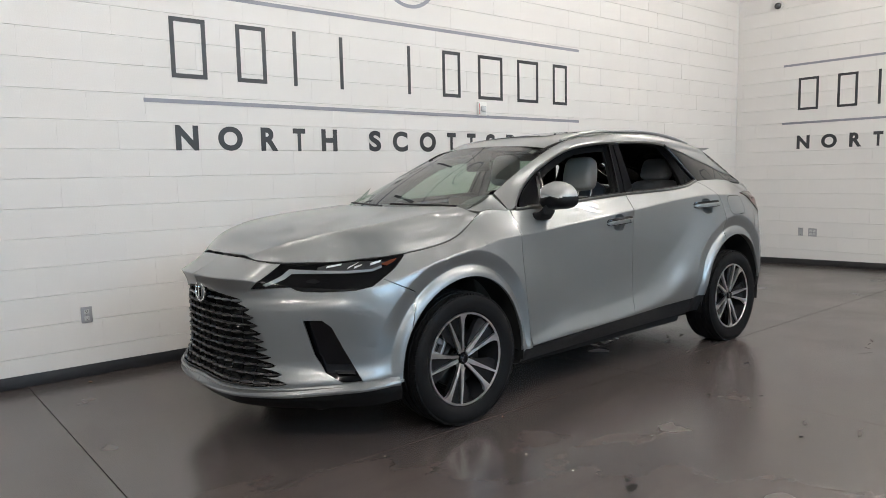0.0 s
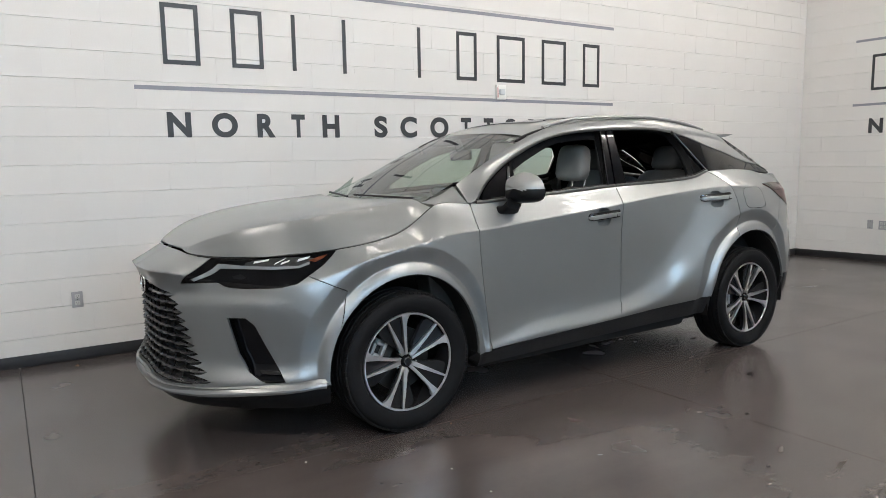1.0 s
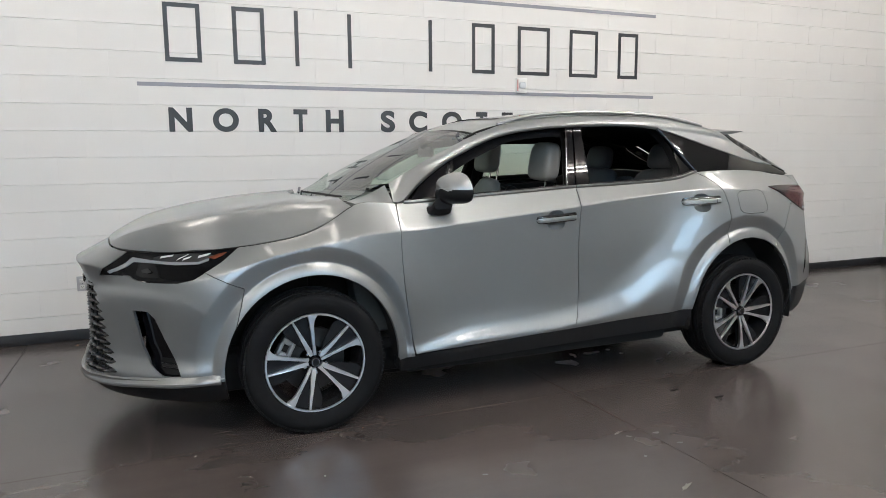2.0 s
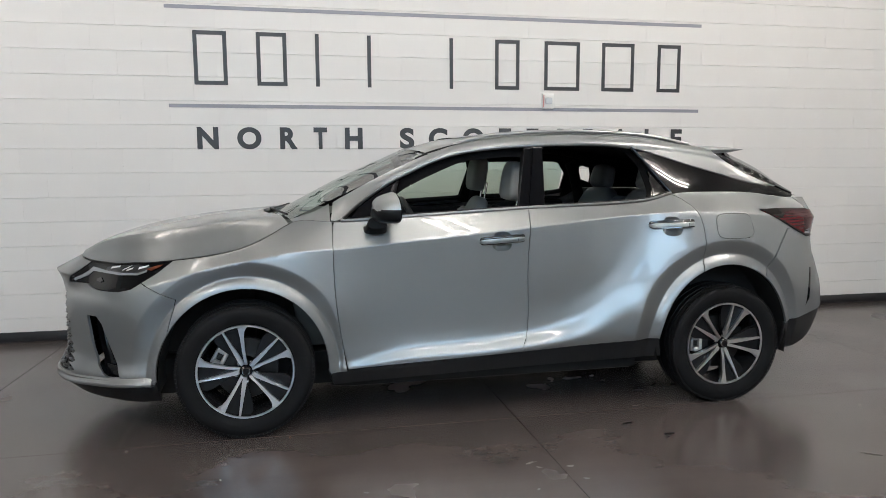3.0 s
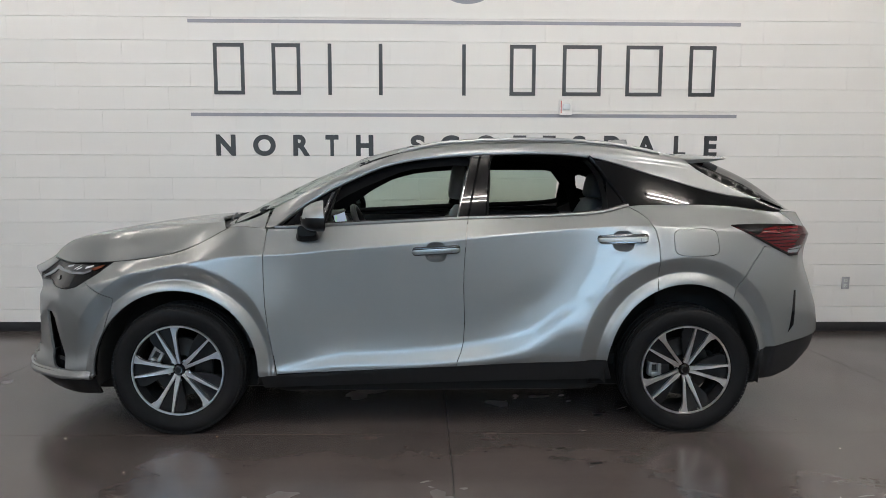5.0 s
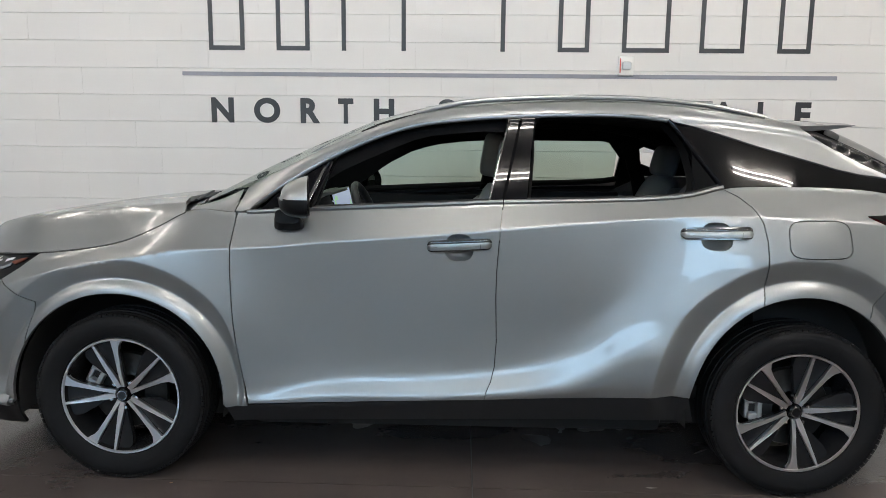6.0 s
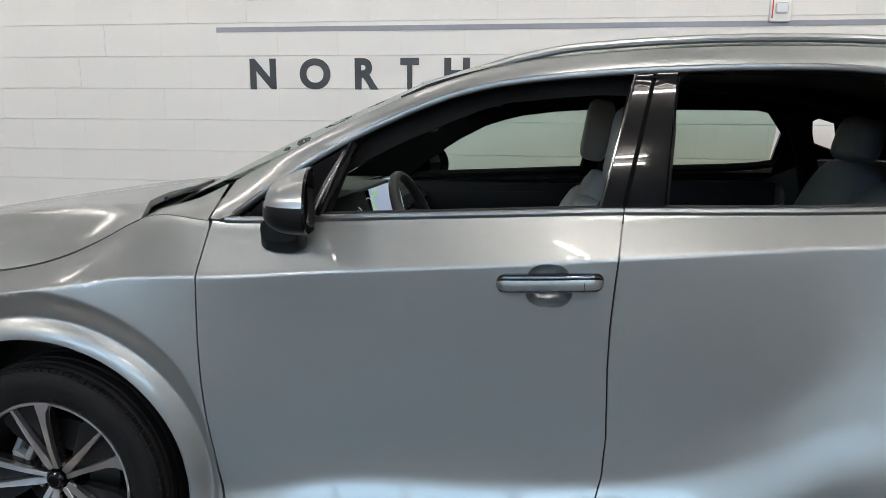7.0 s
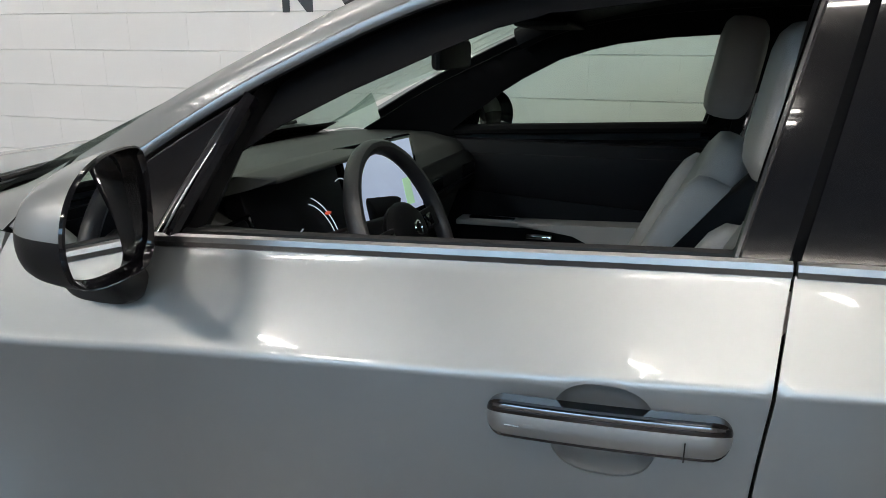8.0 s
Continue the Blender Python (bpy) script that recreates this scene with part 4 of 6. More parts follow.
for s in (-1, 1):
    trim = bmesh.new()
    P = upper([q[0] for q in rounded(DLO_TOP, 80)], [q[1] for q in rounded(DLO_TOP, 80)])
    part("window_surround", sweep(trim, [(p[0], -s * p[1] if s > 0 else p[1], p[2]) for p in P], oval(.006, .010, 8)), TRIMBRIGHT, car, "bright window surround trim")
    kink = upper([2.335, 2.37, 2.44, 2.53], [1.566, 1.53, 1.425, 1.29])
    part("quarter_trim", sweep(bmesh.new(), [(p[0], p[1] * -s, p[2]) for p in rounded(kink, 24)], oval(.007, .010, 8)), GLOSSBLACK, car)
    for x0, x1 in ((0.53, 1.616), (1.621, 2.53)):
        xs2 = np.linspace(x0, x1, 40)
        P = lower([ux(x) for x in xs2], [z_top(ux(x)) for x in xs2])
        part("belt_trim", sweep(bmesh.new(), [(p[0], -s * p[1] if s > 0 else p[1], p[2] + .004) for p in P], oval(.008, .0105, 8)), TRIMBRIGHT, car, "bright belt line trim")
        if s > 0:
            part("belt_seal", sweep(bmesh.new(), [(p[0], -p[1] - .03, p[2] + .012) for p in P], oval(.018, .018, 8)), FELT, car)
        if s < 0:
            part("belt_seal", sweep(bmesh.new(), [(p[0], (-s * p[1] if s > 0 else p[1]) - s * .014, p[2] + .008) for p in P[4:]], oval(.008, .012, 8)), SATINBLACK, car)
    part("quarter_divider", sweep(bmesh.new(), [tuple(q * np.array([1, 1 if s < 0 else -1, 1])) for q in upper([0.80, 0.835, 0.868], [1.175, 1.275, 1.372])], oval(.012, .012, 8)), GLOSSBLACK, car)


def opening_frame(line, s, inset, name):
    """Black door frame lining behind a window opening."""
    c = rounded(line + [line[0]], 80)
    P = upper(c[:, 0], c[:, 1])
    mid = P.mean(0)
    bm = bmesh.new()
    a = [bm.verts.new((p[0], p[1] * -s, p[2])) for p in P[:-1]]
    b = [bm.verts.new((p[0] + (mid[0] - p[0]) * inset, (p[1] + .05) * -s, p[2] + (mid[2] - p[2]) * inset)) for p in P[:-1]]
    d = [bm.verts.new((p[0] - (mid[0] - p[0]) * .06, (p[1] + .10) * -s, p[2] - (mid[2] - p[2]) * .12)) for p in P[:-1]]
    n = len(a)
    for k in range(n):
        bm.faces.new((a[k], a[(k + 1) % n], b[(k + 1) % n], b[k]))
        bm.faces.new((b[k], b[(k + 1) % n], d[(k + 1) % n], d[k]))
    return part(name, bm, SATINBLACK, car)


F_OPEN = [(0.81, 1.18), (0.875, 1.383), (0.952, 1.43), (1.05, 1.473), (1.156, 1.510), (1.27, 1.537), (1.394, 1.553), (1.55, 1.566), (1.642, 1.562), (1.63, 1.48), (1.60, 1.34), (1.560, 1.208), (1.3, 1.196), (1.05, 1.185)]
R_OPEN = [(1.722, 1.216), (1.74, 1.40), (1.765, 1.575), (1.9, 1.581), (2.05, 1.581), (2.2, 1.575), (2.31, 1.558), (2.38, 1.48), (2.405, 1.42), (2.405, 1.25), (2.2, 1.232), (1.95, 1.222)]
for s in (-1, 1):
    if s < 0:
        opening_frame(F_OPEN, -1, 0.025, "front_window_lining")
        opening_frame(R_OPEN, -1, 0.05, "rear_window_lining")
def mirrored_pane(line, name):
    ob = panel(name, line, CLEARGLASS, car, surf=upper, lift=-0.012, depth=0, gap=0, label="green-tinted closed side glass", mirror=True)
    bpy.data.objects.remove(ob[0])
    ob[1].visible_shadow = False
mirrored_pane(F_OPEN, "front_side_glass")
mirrored_pane(R_OPEN, "rear_side_glass")


def inner_frame(line, hole, name):
    """Black inner door frame round the closed glass."""
    ob = panel(name, line, FELT, car, holes=[hole], surf=upper, lift=-0.035, depth=0.004, gap=0, edge=0.015, mirror=True)
    bpy.data.objects.remove(ob[0])


edge_line = lambda x0, x1, n, d: [(x, edge_at(x)[2] - d) for x in np.linspace(x0, x1, n)]
inner_frame([(0.56, 1.168)] + edge_line(0.42, 1.68, 24, .012) + [(1.69, 1.50), (1.66, 1.20), (1.2, 1.155), (.9, 1.15)],
            [(.745, 1.165), (.735, 1.20), (.80, 1.25), (.872, 1.297), (.935, 1.342), (1.0, 1.381), (1.118, 1.440), (1.21, 1.468), (1.295, 1.487), (1.44, 1.504), (1.585, 1.513), (1.615, 1.40), (1.60, 1.28), (1.58, 1.196), (1.25, 1.178)], "inner_front_frame")
inner_frame([(1.66, 1.20)] + edge_line(1.68, 2.50, 16, .012) + [(2.55, 1.42), (2.52, 1.27), (2.40, 1.21)],
            [(1.745, 1.215), (1.765, 1.515), (2.30, 1.515), (2.345, 1.505), (2.445, 1.385), (2.415, 1.235)], "inner_rear_frame")
# near side: the lining behind the open window
ob = panel("inner_front_frame", [(0.52, 1.168)] + edge_line(0.42, 1.68, 24, .012) + [(1.69, 1.50), (1.665, 1.20), (1.58, 1.19)], FELT, car,
           holes=[[(.80, 1.17), (.812, 1.295), (.897, 1.352), (1.005, 1.404), (1.15, 1.465), (1.225, 1.494), (1.30, 1.512), (1.41, 1.524), (1.55, 1.535), (1.64, 1.532), (1.635, 1.42), (1.59, 1.20), (1.3, 1.185)]], surf=upper, lift=-0.045, depth=0.002, gap=0, edge=0.015)
for s in (-1, 1):
    P = upper([1.558, 1.604, 1.646], [1.212, 1.40, 1.566])
    part("pillar_edge", sweep(bmesh.new(), [(p[0], p[1] * -s, p[2]) for p in rounded(P, 12)], oval(.005, .006, 8)), DARKCHROME, car)
    P = upper([0.772, 0.800, 0.845], [1.172, 1.25, 1.352])
    part("window_divider", sweep(bmesh.new(), [(p[0], (p[1] + .002) * -s, p[2]) for p in rounded(P, 12)], oval(.011, .007, 12)), DARKCHROME, car, "glossy dark post before the window")
# rear glass and spoiler
loft("rear_glass", [[(3.04, -.563, 1.517), (3.12, -.4, 1.555), (3.16, 0, 1.572), (3.12, .4, 1.555), (3.04, .563, 1.517)], [(3.30, -.577, 1.396), (3.40, -.4, 1.425), (3.46, 0, 1.435), (3.40, .4, 1.425), (3.30, .577, 1.396)], [(3.545, -.608, 1.25), (3.66, -.4, 1.243), (3.71, 0, 1.235), (3.66, .4, 1.243), (3.545, .608, 1.25)]], PRIVACY, car, 24, 14, "dark rear window")
top = [[(2.93, -.572, 1.550), (2.95, -.3, 1.592), (2.97, 0, 1.604), (2.95, .3, 1.592), (2.93, .572, 1.550)], [(3.08, -.56, 1.556), (3.18, 0, 1.598), (3.08, .56, 1.556)], [(3.20, -.52, 1.558), (3.36, 0, 1.588), (3.20, .52, 1.558)]]
loft("rear_spoiler", top, PAINT, car, 24, 10)
loft("spoiler_underside", [[(2.96, -.565, 1.528), (3.0, 0, 1.56), (2.96, .565, 1.528)], [(3.08, -.55, 1.538), (3.18, 0, 1.57), (3.08, .55, 1.538)], top[2]], PAINT, car, 24, 10)
for s in (-1, 1):
    loft("spoiler_end", [[(2.93, s * .572, 1.550), (3.08, s * .56, 1.556), (3.20, s * .52, 1.558)], [(2.96, s * .565, 1.528), (3.08, s * .55, 1.538), (3.20, s * .52, 1.556)]], PAINT, car, 12, 4)

# ---- underside and wheel wells ----
# second and third boxes are added to keep light from passing underneath
bm = add_box(add_box(box((-0.80, -.70, .20), (3.40, .70, .42), .05), (.52, -.78, .20), (2.34, .78, .40), .04), (.45, -.60, .150), (2.45, .60, .30), .04)
part("underbody", bm, LINER, car)
for cx, cz, a, b in ARCH:
    for s in (-1, 1):
        bm = bmesh.new()
        prev = None
        for t in np.linspace(radians(-10), radians(190), 30):
            ring = [bm.verts.new((cx + r * a * math.cos(t), s * y, cz + r * b * math.sin(t))) for r, y in ((1.012, .925), (1.03, .80), (1.03, .60), (0.2, .58))]
            if prev:
                for k in range(3):
                    bm.faces.new((prev[k], prev[k + 1], ring[k + 1], ring[k]))
            prev = ring
        part("wheel_well", bm, LINER, car)


# ---- wheels ----
def wheel(x, y, z, s, steer=0.0, turn=0.0):
    """Tyre, five twin-spoke alloy, disc and caliper; s is the side it faces."""
    hub = part("wheel", lathe(bmesh.new(), [(.0, -.012), (.045, -.012), (.05, -.02), (.05, -.05), (0.0, -.05)], 24), GREYALLOY, car)
    R = .368
    prof = [(.252, -.085), (.262, -.103), (.285, -.113), (.315, -.1185), (.334, -.115), (.347, -.108), (.355, -.098), (.362, -.085)]
    prof += [(R - .003, -.080), (R - .003, -.072), (R - .009, -.070), (R - .009, -.063), (R, -.061), (R, -.036), (R - .009, -.034), (R - .009, -.025), (R, -.023), (R, -.002), (R, .002)]
    prof += [(r, -w) for r, w in prof[::-1]]
    bm = lathe(bmesh.new(), prof, 120)
    ty = part("tyre", bm, RUBBER, hub, "black tyre")
    # shoulder blocks
    blocks = bmesh.new()
    for k in range(96):
        t = 2 * math.pi * k / 96
        m = Matrix.Rotation(t, 4, "Y")
        for w in (-1, 1):
            c = add_box(bmesh.new(), (-.0098, w * .093 - .014, .350), (.0098, w * .093 + .014, .3602))
            bmesh.ops.transform(c, matrix=m, verts=c.verts)
            me = bpy.data.meshes.new("tmp")
            c.to_mesh(me)
            c.free()
            blocks.from_mesh(me)
            bpy.data.meshes.remove(me)
    part("tread", blocks, RUBBER, hub, smooth=False)["kind"] = "stuff"
    part("rim", lathe(bmesh.new(), [(.244, -.096), (.247, -.102), (.2545, -.102), (.2575, -.094), (.250, -.085), (.236, -.05), (.226, .06), (.245, .09)], 96), MACHINED, hub, "machined alloy rim")
    part("barrel", lathe(bmesh.new(), [(.2445, -.096), (.233, -.05), (.225, .0), (.225, .09)], 60), GREYALLOY, hub)
    for k in range(5):
        ang = turn + 2 * math.pi * k / 5
        def web(bm, pts, y0, y1, crown=0.0):
            top = [bm.verts.new((r * math.sin(t), yy - crown, r * math.cos(t))) for (t, r, yy) in pts]
            bot = [bm.verts.new((v.co.x, v.co.y + y1, v.co.z)) for v in top]
            n = len(top)
            bm.faces.new(top)
            bm.faces.new(bot[::-1])
            for q in range(n):
                bm.faces.new((top[q], top[(q + 1) % n], bot[(q + 1) % n], bot[q]))
        slim = ang - .40
        bm = bmesh.new()
        web(bm, [(slim + .1, .045, -.056), (slim - .22, .085, -.058), (slim - .29, .13, -.064), (slim - .315, .195, -.071), (slim - .285, .228, -.074), (slim - .22, .243, -.077), (slim - .1, .248, -.078),
                 (ang + .02, .248, -.078), (ang + .02, .14, -.066), (ang + .05, .045, -.056)], 0, .03)
        part("spoke_pocket", bm, GREYALLOY, hub, "dark grey spoke pocket", smooth=False)
        # broad arm that flares into the rim, and slim arm that tapers to a point
        bm = bmesh.new()
        web(bm, [(ang - .16, .034, -.074), (ang - .075, .10, -.084), (ang - .055, .19, -.093), (ang - .07, .249, -.098), (ang + .15, .249, -.098), (ang + .115, .240, -.097), (ang + .07, .222, -.096), (ang + .05, .19, -.093), (ang + .075, .10, -.084), (ang + .34, .034, -.074)], 0, .018)
        bmesh.ops.bevel(bm, geom=list(bm.edges), offset=.0012, segments=1, affect="EDGES")
        part("spoke", bm, MACHINED, hub, "machined silver spoke", smooth=False)
        bm = bmesh.new()
        web(bm, [(slim - .02, .249, -.098), (slim + .02, .249, -.098), (slim + .06, .15, -.089), (slim + .115, .10, -.083), (slim + .20, .062, -.078), (slim + .26, .036, -.074), (slim - .30, .036, -.074), (slim - .19, .062, -.078), (slim - .10, .10, -.083), (slim - .055, .15, -.089)], 0, .018)
        bmesh.ops.bevel(bm, geom=list(bm.edges), offset=.0012, segments=1, affect="EDGES")
        part("spoke", bm, MACHINED, hub, "slim machined silver spoke", smooth=False)
    part("centre_cap", lathe(bmesh.new(), [(0, -.088), (.022, -.088), (.027, -.084), (.028, -.075), (.028, -.05)], 32), GLOSSBLACK, hub, "black centre cap with ring mark")
    part("cap_ring", lathe(bmesh.new(), [(.0185, -.0875), (.0185, -.0893), (.0205, -.0893), (.0205, -.0875)], 32), CHROME, hub)
    for k in range(5):
        bm = bmesh.new()
        t = turn + math.pi / 5 + 2 * math.pi * k / 5
        bmesh.ops.create_cone(bm, cap_ends=True, segments=6, radius1=.011, radius2=.009, depth=.03, matrix=pose(.057 * math.sin(t), -.06, .057 * math.cos(t), 90, 0, 0))
        part("lug_nut", bm, CHROME, hub)
    part("brake_disc", lathe(bmesh.new(), [(.07, -.02), (.09, -.012), (.165, -.012), (.168, -.006), (.168, .014), (.06, .014)], 48), IRON, hub, "grey iron brake disc")
    bm = bmesh.new()
    for lo, hi in (((-.052, -.040, .118), (.052, .03, .140)), ((-.052, -.040, .138), (-.022, .03, .178)), ((.020, -.040, .138), (.052, .03, .186)), ((-.05, -.028, .170), (.05, .03, .190))):
        add_box(bm, lo, hi, .007)
    bmesh.ops.transform(bm, matrix=Matrix.Rotation(radians(-62 if x < 1 else -91), 4, "Y"), verts=bm.verts)
    part("brake_caliper", bm, CALIPER, hub, "pale grey brake caliper")
    hub.matrix_world = pose(x, y, z, 0, 0, (0 if s < 0 else 180) + steer)
    return hub


for x, turn in ((0.0, radians(-4)), (2.85, radians(-37))):
    for s in (-1, 1):
        wheel(x, s * 0.825, .373 - .005 * x - (.0165 if s > 0 else 0), s, turn=turn)

# ================= the car: fittings =================
LEATHER = mat("pale_grey_leather", (0.31, 0.302, 0.287), rough=0.5, var=0.06, scale=12, bump=0.2, bump_scale=350)
# the seat leather darkened: shade at the rear seats put into the colour
SHADEDLEATHER = mat("shaded_grey_leather", (0.11, 0.112, 0.118), rough=0.5, var=0.06, scale=12, bump=0.2, bump_scale=350)
CABIN = mat("black_cabin_trim", (0.0038, 0.004, 0.005), spec=0.14, rough=0.55, var=0.12, bump=0.2, bump_scale=350)
DASHGREY = mat("grey_dash_top", (0.045, 0.049, 0.046), rough=0.6, var=0.08, bump=0.2, bump_scale=300)
CARPET = mat("black_carpet", (0.01, 0.01, 0.01), rough=0.95)
SCREEN = mat("screen_pale_map", (0.42, 0.50, 0.66), rough=0.2, emit=0.50, var=0.05)
SCREENGREEN = mat("screen_green_map", (0.50, 0.80, 0.52), rough=0.2, emit=0.34)
DIAL = mat("dial_glow", (0.75, 0.85, 1.0), rough=0.3, emit=0.28)
DIALRED = mat("dial_red", (1.0, 0.15, 0.08), rough=0.3, emit=0.3)
MIRRORGLASS = mat("mirror_glass", (0.85, 0.87, 0.88), rough=0.005, metal=1.0, var=0.0)


def handle(x0, x1, z0, z1, doors):
    """Door handle: silver bar with a bright upper edge over a scooped cup."""
    cx, cz = (x0 + x1) / 2, (z0 + z1) / 2
    for s in (-1, 1):
        door = doors[0 if s < 0 else 1]
        skin = lambda x, z, d: tuple(np.array(lower(ux(x), z)[0]) * np.array([1, 1 if s < 0 else -1, 1]) + np.array([0, s * d, 0]))
        bm = bmesh.new()
        rings = []
        for r in np.linspace(1.06, 0.0, 9):
            ring = []
            for t in np.linspace(0, 2 * math.pi, 32, endpoint=False):
                a, b = cup_point(t)
                ring.append(bm.verts.new(skin(cx + r * a, cz + r * b, -0.042 * (1 - min(r, 1) ** 3.2) ** 0.8 - .001)))
            rings.append(ring)
        for a, b in zip(rings, rings[1:]):
            for k in range(32):
                bm.faces.new((a[k], a[(k + 1) % 32], b[(k + 1) % 32], b[k]))
        bmesh.ops.remove_doubles(bm, verts=bm.verts, dist=1e-5)
        part("handle_cup", bm, PAINT, door, "scooped silver cup behind handle")
        def bar(lo, hi, depth0, depth1, name, material, label):
            bm = bmesh.new()
            prev = None
            for f in (0.5 - 0.5 * np.cos(np.linspace(0, math.pi, 31))):
                x = x0 + (x1 - x0) * f
                z = z0 + (z1 - z0) * f + .004
                endf = min(1, min(f, 1 - f) / 0.085)
                e = math.sqrt(max(0.0, 1 - (1 - endf) ** 2)) * .9 + .1
                out = 0.013 + 0.007 * math.sin(math.pi * f) ** 0.5
                m = -.001
                q = [(depth0, lo), (depth1 * .7, lo - .001), (depth1, lo * .6 + hi * .4), (depth1, lo * .3 + hi * .7), (depth1 * .7, hi + .001), (depth0, hi)]
                ring = [bm.verts.new(skin(x, z + (m + (b - m) * e), out * e + a * e - (1 - e) * .004)) for a, b in q]
                if prev:
                    for k in range(6):
                        bm.faces.new((prev[k], prev[(k + 1) % 6], ring[(k + 1) % 6], ring[k]))
                else:
                    bm.faces.new(ring)
                prev = ring
            bm.faces.new(prev[::-1])
            part(name, bm, material, door, label)
        bar(-.0215, .0240, -.016, .003, "handle_rim", DARKCHROME, "dark chrome rim round the handle")
        bar(-.0160, .0085, -.012, .008, "handle_grip", PAINT, "silver door handle grip")
        bar(.009, .0195, -.012, .0068, "handle_edge", DARKCHROME, "bright upper edge of the handle")
        part("lock_mark", box((-.008, -.0004, -.0006), (.008, .0004, .0006)), CHROME, door).location = skin(x0 + (x1 - x0) * .13, cz - .004, .0262)
        xs3 = x0 + (x1 - x0) * .82
        part("handle_seam", box((-.0007, -.0006, -.0125), (.0007, .0006, .0105)), SATINBLACK, door).location = skin(xs3, cz + .0, .0275)


handle(1.301, 1.571, 1.028, 1.042, doors_f)
handle(2.336, 2.612, 1.098, 1.108, doors_r)


# ---- door mirrors ----
def door_mirror(s):
    face = rounded([(.827, 1.22), (.829, 1.29), (.842, 1.313), (.88, 1.318), (.935, 1.311), (.985, 1.287), (1.014, 1.248), (1.02, 1.205), (1.007, 1.172), (.97, 1.154), (.90, 1.147), (.855, 1.149), (.834, 1.168), (.827, 1.22)], 57)[:-1]
    cy, cz = .925, 1.232
    rear = lambda y: .795 + (.04 if s < 0 else .09) * (y - .826) / .195
    def dome(keep):
        bm = bmesh.new()
        prev = None
        for f in np.linspace(0, 1, 15):
            k = max(.02, (1 - f ** 3.4) ** (1 / 2.5))
            sink = 1 - .34 * f
            wide = lambda y: (1 - f ** 6) ** (1 / 3) * .98 + .02 if y < cy else k
            ring = [bm.verts.new((rear(cy + (y - cy) * wide(y)) - .112 * f - .012 * max(0, (1.25 - z) / .1) * f, s * (cy - .005 * f + (y - cy) * wide(y)), cz + (z - cz) * k * (sink if z > cz else 1))) for y, z in face]
            n = len(ring)
            if prev:
                for q in range(n):
                    bm.faces.new((prev[q], prev[(q + 1) % n], ring[(q + 1) % n], ring[q]))
            prev = ring
        bm.faces.new(prev)
        bmesh.ops.delete(bm, geom=[f for f in bm.faces if not keep(f.calc_center_median())], context="FACES")
        return bm
    split = lambda c: c.z > 1.222 + (.86 - c.x) * .02
    body = part("door_mirror", dome(split), PAINT, car, "silver door mirror cap")
    part("mirror_base_shell", dome(lambda c: not split(c)), SATINBLACK, body, "black lower mirror housing")
    bm = bmesh.new()
    rings = []
    for k, dx in ((1.0, 0.0), (.992, .005), (.965, .007), (.935, .003), (.88, -.014), (.84, -.03)):
        rings.append([bm.verts.new((rear(cy + (y - cy) * k) + dx, s * (cy + (y - cy) * k), cz + (z - cz) * k)) for y, z in face])
    for a, b in zip(rings, rings[1:]):
        for q in range(len(a)):
            bm.faces.new((a[q], a[(q + 1) % len(a)], b[(q + 1) % len(a)], b[q]))
    part("mirror_rim", bm, GLOSSBLACK, body, "gloss black mirror rim")
    bm = bmesh.new()
    bm.faces.new([bm.verts.new((.792 + .2 * (y - cy) - .11 * (z - cz), s * (cy + (y - cy) * .87), cz + (z - cz) * .87)) for y, z in face])
    part("mirror_glass", bm, MIRRORGLASS, body, "mirror glass", smooth=False)
    bm = bmesh.new()
    prev = None
    for y, z, a, b in ((.79, 1.112, .066, .026), (.835, 1.110, .064, .026), (.862, 1.118, .060, .030), (.89, 1.150, .052, .03)):
        ring = [bm.verts.new((.712 + .012 * (y - .8) / .1 + a * math.copysign(abs(math.cos(t)) ** .6, math.cos(t)), s * y, z + b * math.copysign(abs(math.sin(t)) ** .6, math.sin(t)))) for t in np.linspace(0, 2 * math.pi, 24, endpoint=False)]
        if prev:
            for k in range(24):
                bm.faces.new((prev[k], prev[(k + 1) % 24], ring[(k + 1) % 24], ring[k]))
        prev = ring
    bm.faces.new(prev)
    part("mirror_foot", bm, SATINBLACK, body, "black mirror foot")


door_mirror(-1)
door_mirror(1)

# ---- grille, emblem, lamps ----
G_TOP = [(uy(0.265), 0.80), (uy(0.17), 0.812), (uy(0.08), 0.818), (0.0, 0.819)]
panel("grille_backing", [(0.0, 0.335), (uy(0.66), 0.345), (uy(0.60), 0.45), (uy(0.54), 0.60), (uy(0.48), 0.72), (uy(0.36), 0.79)] + G_TOP, LINER, car, lift=-0.045, gap=0, mirror=True)
grille = part("grille", sweep(bmesh.new(), [tuple(p * np.array([1, w, 1])) for w, us4 in ((1, np.linspace(uy(.60), 0, 20)), (-1, np.linspace(0.01, uy(.60), 20))) for p in [lower(u, .344)[0] + np.array([.012, 0, 0]) for u in us4]], oval(.008, .006, 6)), GLOSSBLACK, car, "black mesh grille")
